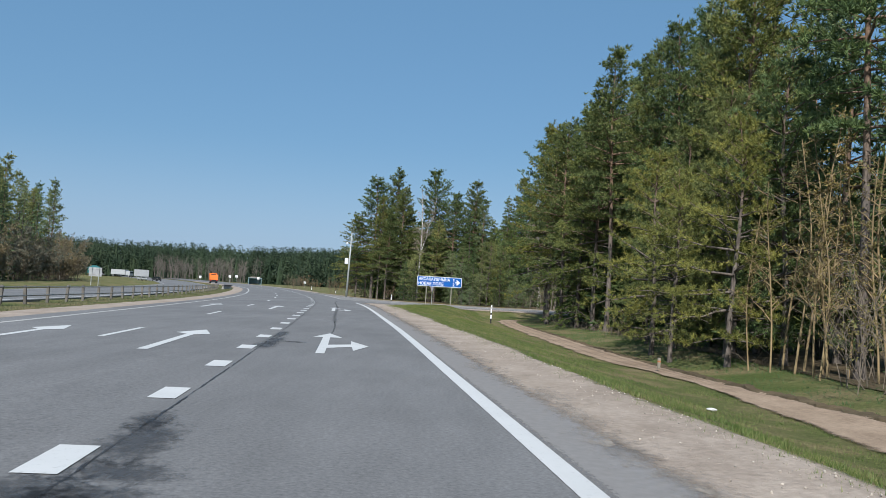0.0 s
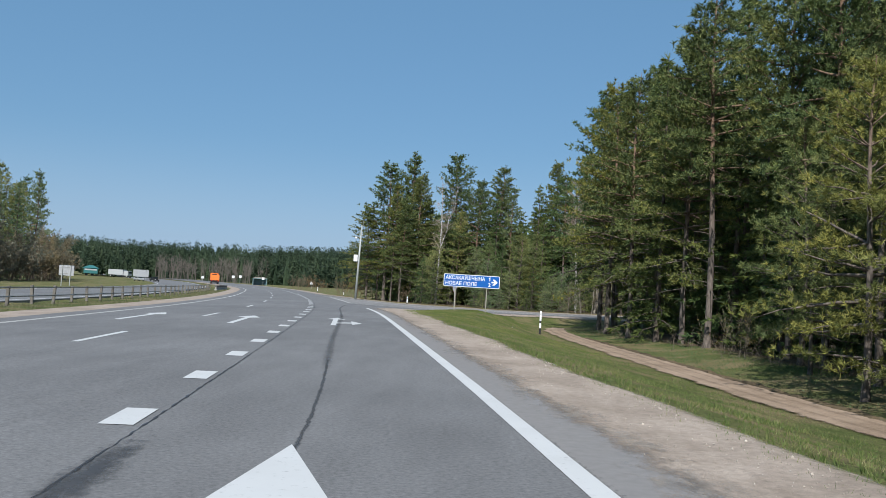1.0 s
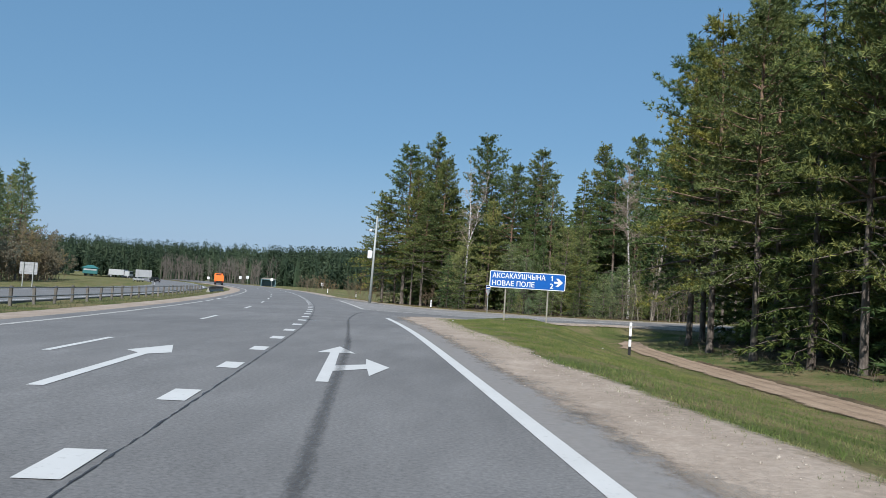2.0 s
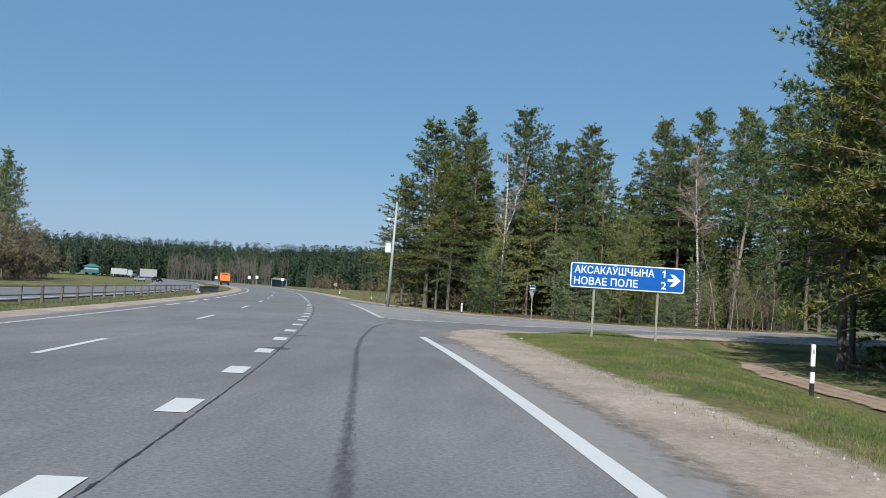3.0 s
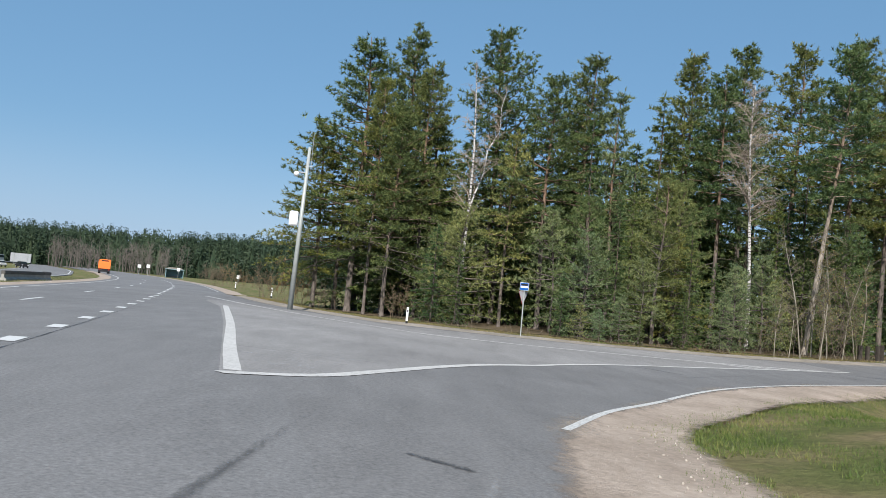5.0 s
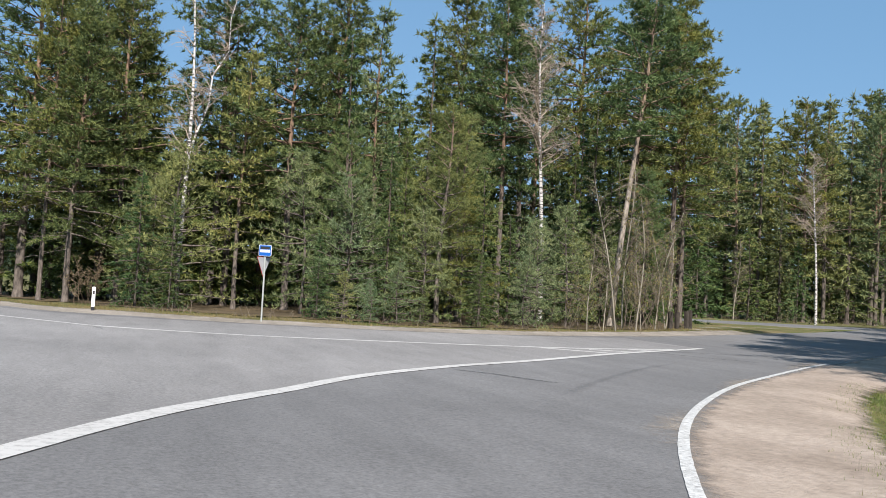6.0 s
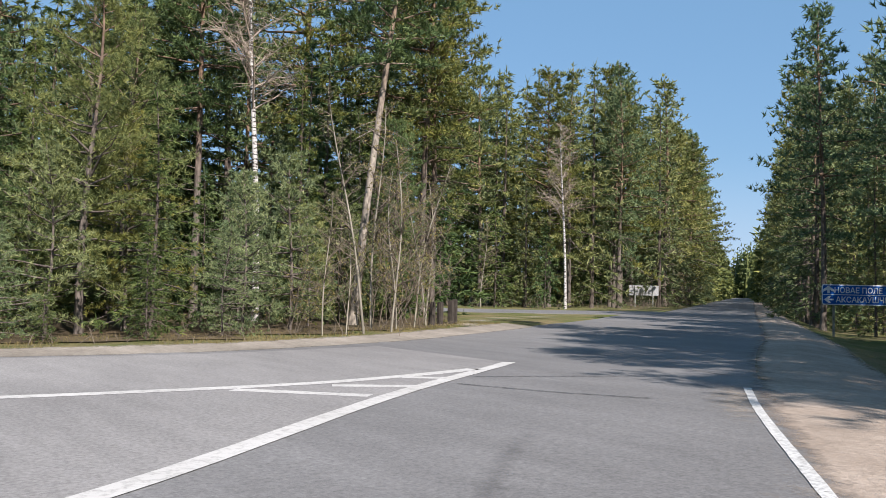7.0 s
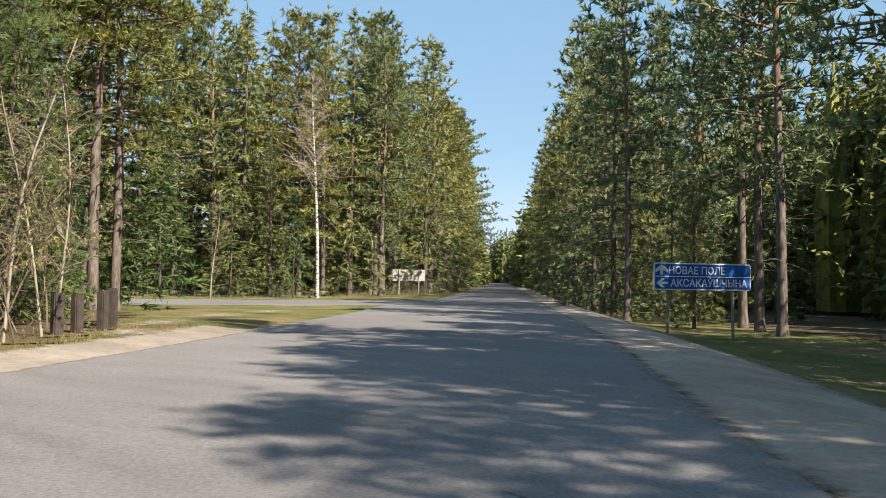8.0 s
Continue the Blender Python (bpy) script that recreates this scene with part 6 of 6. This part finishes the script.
def tipper_truck(x, y, turn):
    root = empty("tipper_truck", x, y, ground_z(x, y), turn, label="orange tipper truck driving along the highway", category="truck")
    part("chassis", box(1.1, 7.2, 0.3, 0, 3.4, 0.75, 0.03), BLACK, root)
    bm = box(2.5, 5.0, 0.12, 0, 2.5, 1.05, 0.02)
    for sx in (-1.2, 1.2):
        box(0.1, 5.0, 1.55, sx, 2.5, 1.05, 0.02, bm)
    box(2.5, 0.1, 1.55, 0, 5.0, 1.05, 0.02, bm)
    part("tipper_body", bm, ORANGE, root)
    tail = part("tailgate", box(2.5, 0.1, 1.6, 0, 0.0, 1.05, 0.02), ORANGE, root)
    for sx in (-0.8, 0, 0.8):
        part("rib", box(0.1, 0.06, 1.5, sx, -0.06, 1.1, 0.01), ORANGE, tail)
    part("cab", box(2.4, 1.9, 2.2, 0, 6.2, 0.95, 0.12), ORANGE, root)
    part("rear_window", box(1.5, 0.04, 0.5, 0, 5.23, 2.45, 0.02), DARKGLASS, root)
    for sx in (-0.95, 0.95):
        part("tail_light", box(0.35, 0.06, 0.16, sx, -0.05, 0.8, 0.01), LAMPRED, root)
        for wy in (0.9, 2.2, 6.2):
            wheel(root, sx, wy, 0.52, 0.5 if wy < 3 else 0.3)
    part("mudguard", box(2.3, 0.04, 0.45, 0, -0.1, 0.35, 0.01), BLACK, root)


tipper_truck(-71.5, 281, 17)


def bus_shelter(x, y, turn):
    root = empty("bus_shelter", x, y, 0, turn, label="small bus shelter with a pale roof and blue panels", category="bus shelter")
    part("roof", box(5.4, 2.4, 0.18, 0, 0, 2.5, 0.04), PALETEAL, root)
    part("roof_ridge", plate([(-2.5, 2.68), (2.5, 2.68), (1.6, 3.15), (-1.6, 3.15)], 1.6), CONCRETE, root)
    part("back_wall", box(5.0, 0.12, 2.4, 0, 1.0, 0.1, 0.02), plain("shelter_blue", (0.10, 0.17, 0.21), 0.6), root)
    for sx in (-2.45, 2.45):
        part("side_wall", box(0.12, 1.9, 2.4, sx, 0.1, 0.1, 0.02), PALETEAL, root)
    part("bench", box(3.6, 0.4, 0.08, 0, 0.7, 0.5, 0.02), OLDWOOD, root)
    part("floor", box(5.4, 2.4, 0.1, 0, 0, 0.0), CONCRETE, root)


bus_shelter(-72.5, 348, 18)


def pavilion(x, y, turn):
    root = empty("roadside_kiosk", x, y, 0, turn, label="teal roadside kiosk with a hipped roof", category="kiosk")
    part("body", box(4.6, 3.4, 1.9, 0, 0, 0.7, 0.05), TEAL, root)
    bm = bmesh.new()
    bmesh.ops.create_cone(bm, cap_ends=True, segments=4, radius1=4.0, radius2=1.0, depth=1.0, matrix=Matrix.Translation((0, 0, 3.1)) @ Matrix.Diagonal((1, 0.7, 1, 1)) @ Matrix.Rotation(radians(45), 4, "Z"))
    part("roof", bm, TEAL, root)
    part("window_band", box(4.0, 0.06, 0.5, 0, -1.72, 1.8, 0.02), GREYWHITE, root)
    for sx in (-1.4, 0.6):
        part("foot", box(0.9, 2.2, 0.7, sx, 0, 0, 0.03), BLACK, root)


pavilion(-128.5, 330, 20)


def wagon(x, y, turn):
    root = empty("box_truck", x, y, 0, turn, label="white box truck on the far carriageway", category="truck")
    part("box_body", box(2.4, 6.0, 1.9, 0, 0, 0.8, 0.05), GREYWHITE, root)
    part("cab", box(2.3, 1.9, 1.7, 0, -4.1, 0.6, 0.12), GREYWHITE, root)
    part("windscreen", box(2.0, 0.05, 0.6, 0, -5.06, 1.5, 0.02), DARKGLASS, root)
    for sx in (-0.95, 0.95):
        for wy in (-4.5, 2.0):
            wheel(root, sx, wy, 0.45, 0.3)


wagon(-119, 330, 75)


def car(x, y, turn, material, label):
    root = empty("car", x, y, ground_z(x, y), turn, label=label, category="car")
    part("body", box(1.75, 4.3, 0.6, 0, 0, 0.35, 0.14), material, root)
    bm = box(1.55, 2.3, 0.55, 0, 0.15, 0.9, 0.16)
    part("cabin", bm, material, root)
    part("windscreen", box(1.35, 0.05, 0.36, 0, -1.02, 0.97, 0.02), DARKGLASS, root)
    part("rear_window", box(1.35, 0.05, 0.36, 0, 1.32, 0.97, 0.02), DARKGLASS, root)
    for sx in (-0.78, 0.78):
        part("side_window", box(0.04, 1.8, 0.34, sx, 0.15, 0.98, 0.015), DARKGLASS, root)
        part("headlight", box(0.3, 0.06, 0.14, sx * 0.75, -2.14, 0.62, 0.02), WHITE, root)
        for wy in (-1.35, 1.35):
            wheel(root, sx, wy, 0.31, 0.2)


car(-95.5, 285, 40, GREYWHITE, "small white car parked beside the opposite carriageway")
car(-91.5, 287, 40, BLACK, "dark car parked beside the opposite carriageway")

# ---- odds and ends on the ground ----
rng = np.random.default_rng(12)
for x, y, r in ((6.6, 21.0, 0.09), (2.4, 74.5, 0.03), (-4.2, 84.2, 0.04)):
    bm = bmesh.new()
    bmesh.ops.create_icosphere(bm, subdivisions=2, radius=r)
    for v in bm.verts:
        v.co = Vector((v.co.x * 1.4, v.co.y, v.co.z * 0.45)) * (1 + rng.uniform(-0.18, 0.18))
    ob = part("litter", bm, LITTERED, None)
    ob.location = (x, y, ground_z(x, y) + 0.04)
    tagged(ob, "crumpled white piece of litter in the grass", "litter")

def gravel(name, seed, count, area, label):
    """Loose stones, too many to count."""
    rng = np.random.default_rng(seed)
    bm = bmesh.new()
    bmesh.ops.create_icosphere(bm, subdivisions=1, radius=1.0)
    v0 = np.array([v.co[:] for v in bm.verts])
    f0 = np.array([[v.index for v in f.verts] for f in bm.faces])
    bm.free()
    p = area(rng, count)
    z = height(p[:, 0], p[:, 1])
    own = Heap()
    for (x, y), g in zip(p, z):
        r = 0.005 + 0.011 * rng.uniform() ** 3
        own.add(v0 * r * rng.uniform(0.6, 1.3, 3) * (1 + 0.25 * rng.uniform(-1, 1, (len(v0), 1))) + np.array([x, y, g + 0.015]), f0)
    tagged(own.build(name, STONE, None), label, "gravel", kind="stuff")


def shoulder_area(rng, n):
    y = rng.uniform(3, 95, n)
    edge = np.where(y < 58, on_highway(y, 5.95)[0], np.interp(y, SHOULDER_EDGE[:, 1], SHOULDER_EDGE[:, 0]))
    return np.stack([edge - np.abs(rng.normal(0, 0.5, n)) + 0.35, y], 1)


STONE = plain("pale_stones", (0.36, 0.32, 0.27), 0.9, 0.0, 0.4, 30.0)
gravel("gravel", 55, 2400, shoulder_area, "loose pale gravel along the edge of the grass")

# the patterns that the trees were copied from
for kind in (*mids, *far_young, *far_pines, *far_spruces, *pines, *inner_pines, *spruces, *inner_spruces, *young, *birches, *saplings, *bushes):
    for ob in (*kind.children_recursive, kind):
        bpy.data.objects.remove(ob)
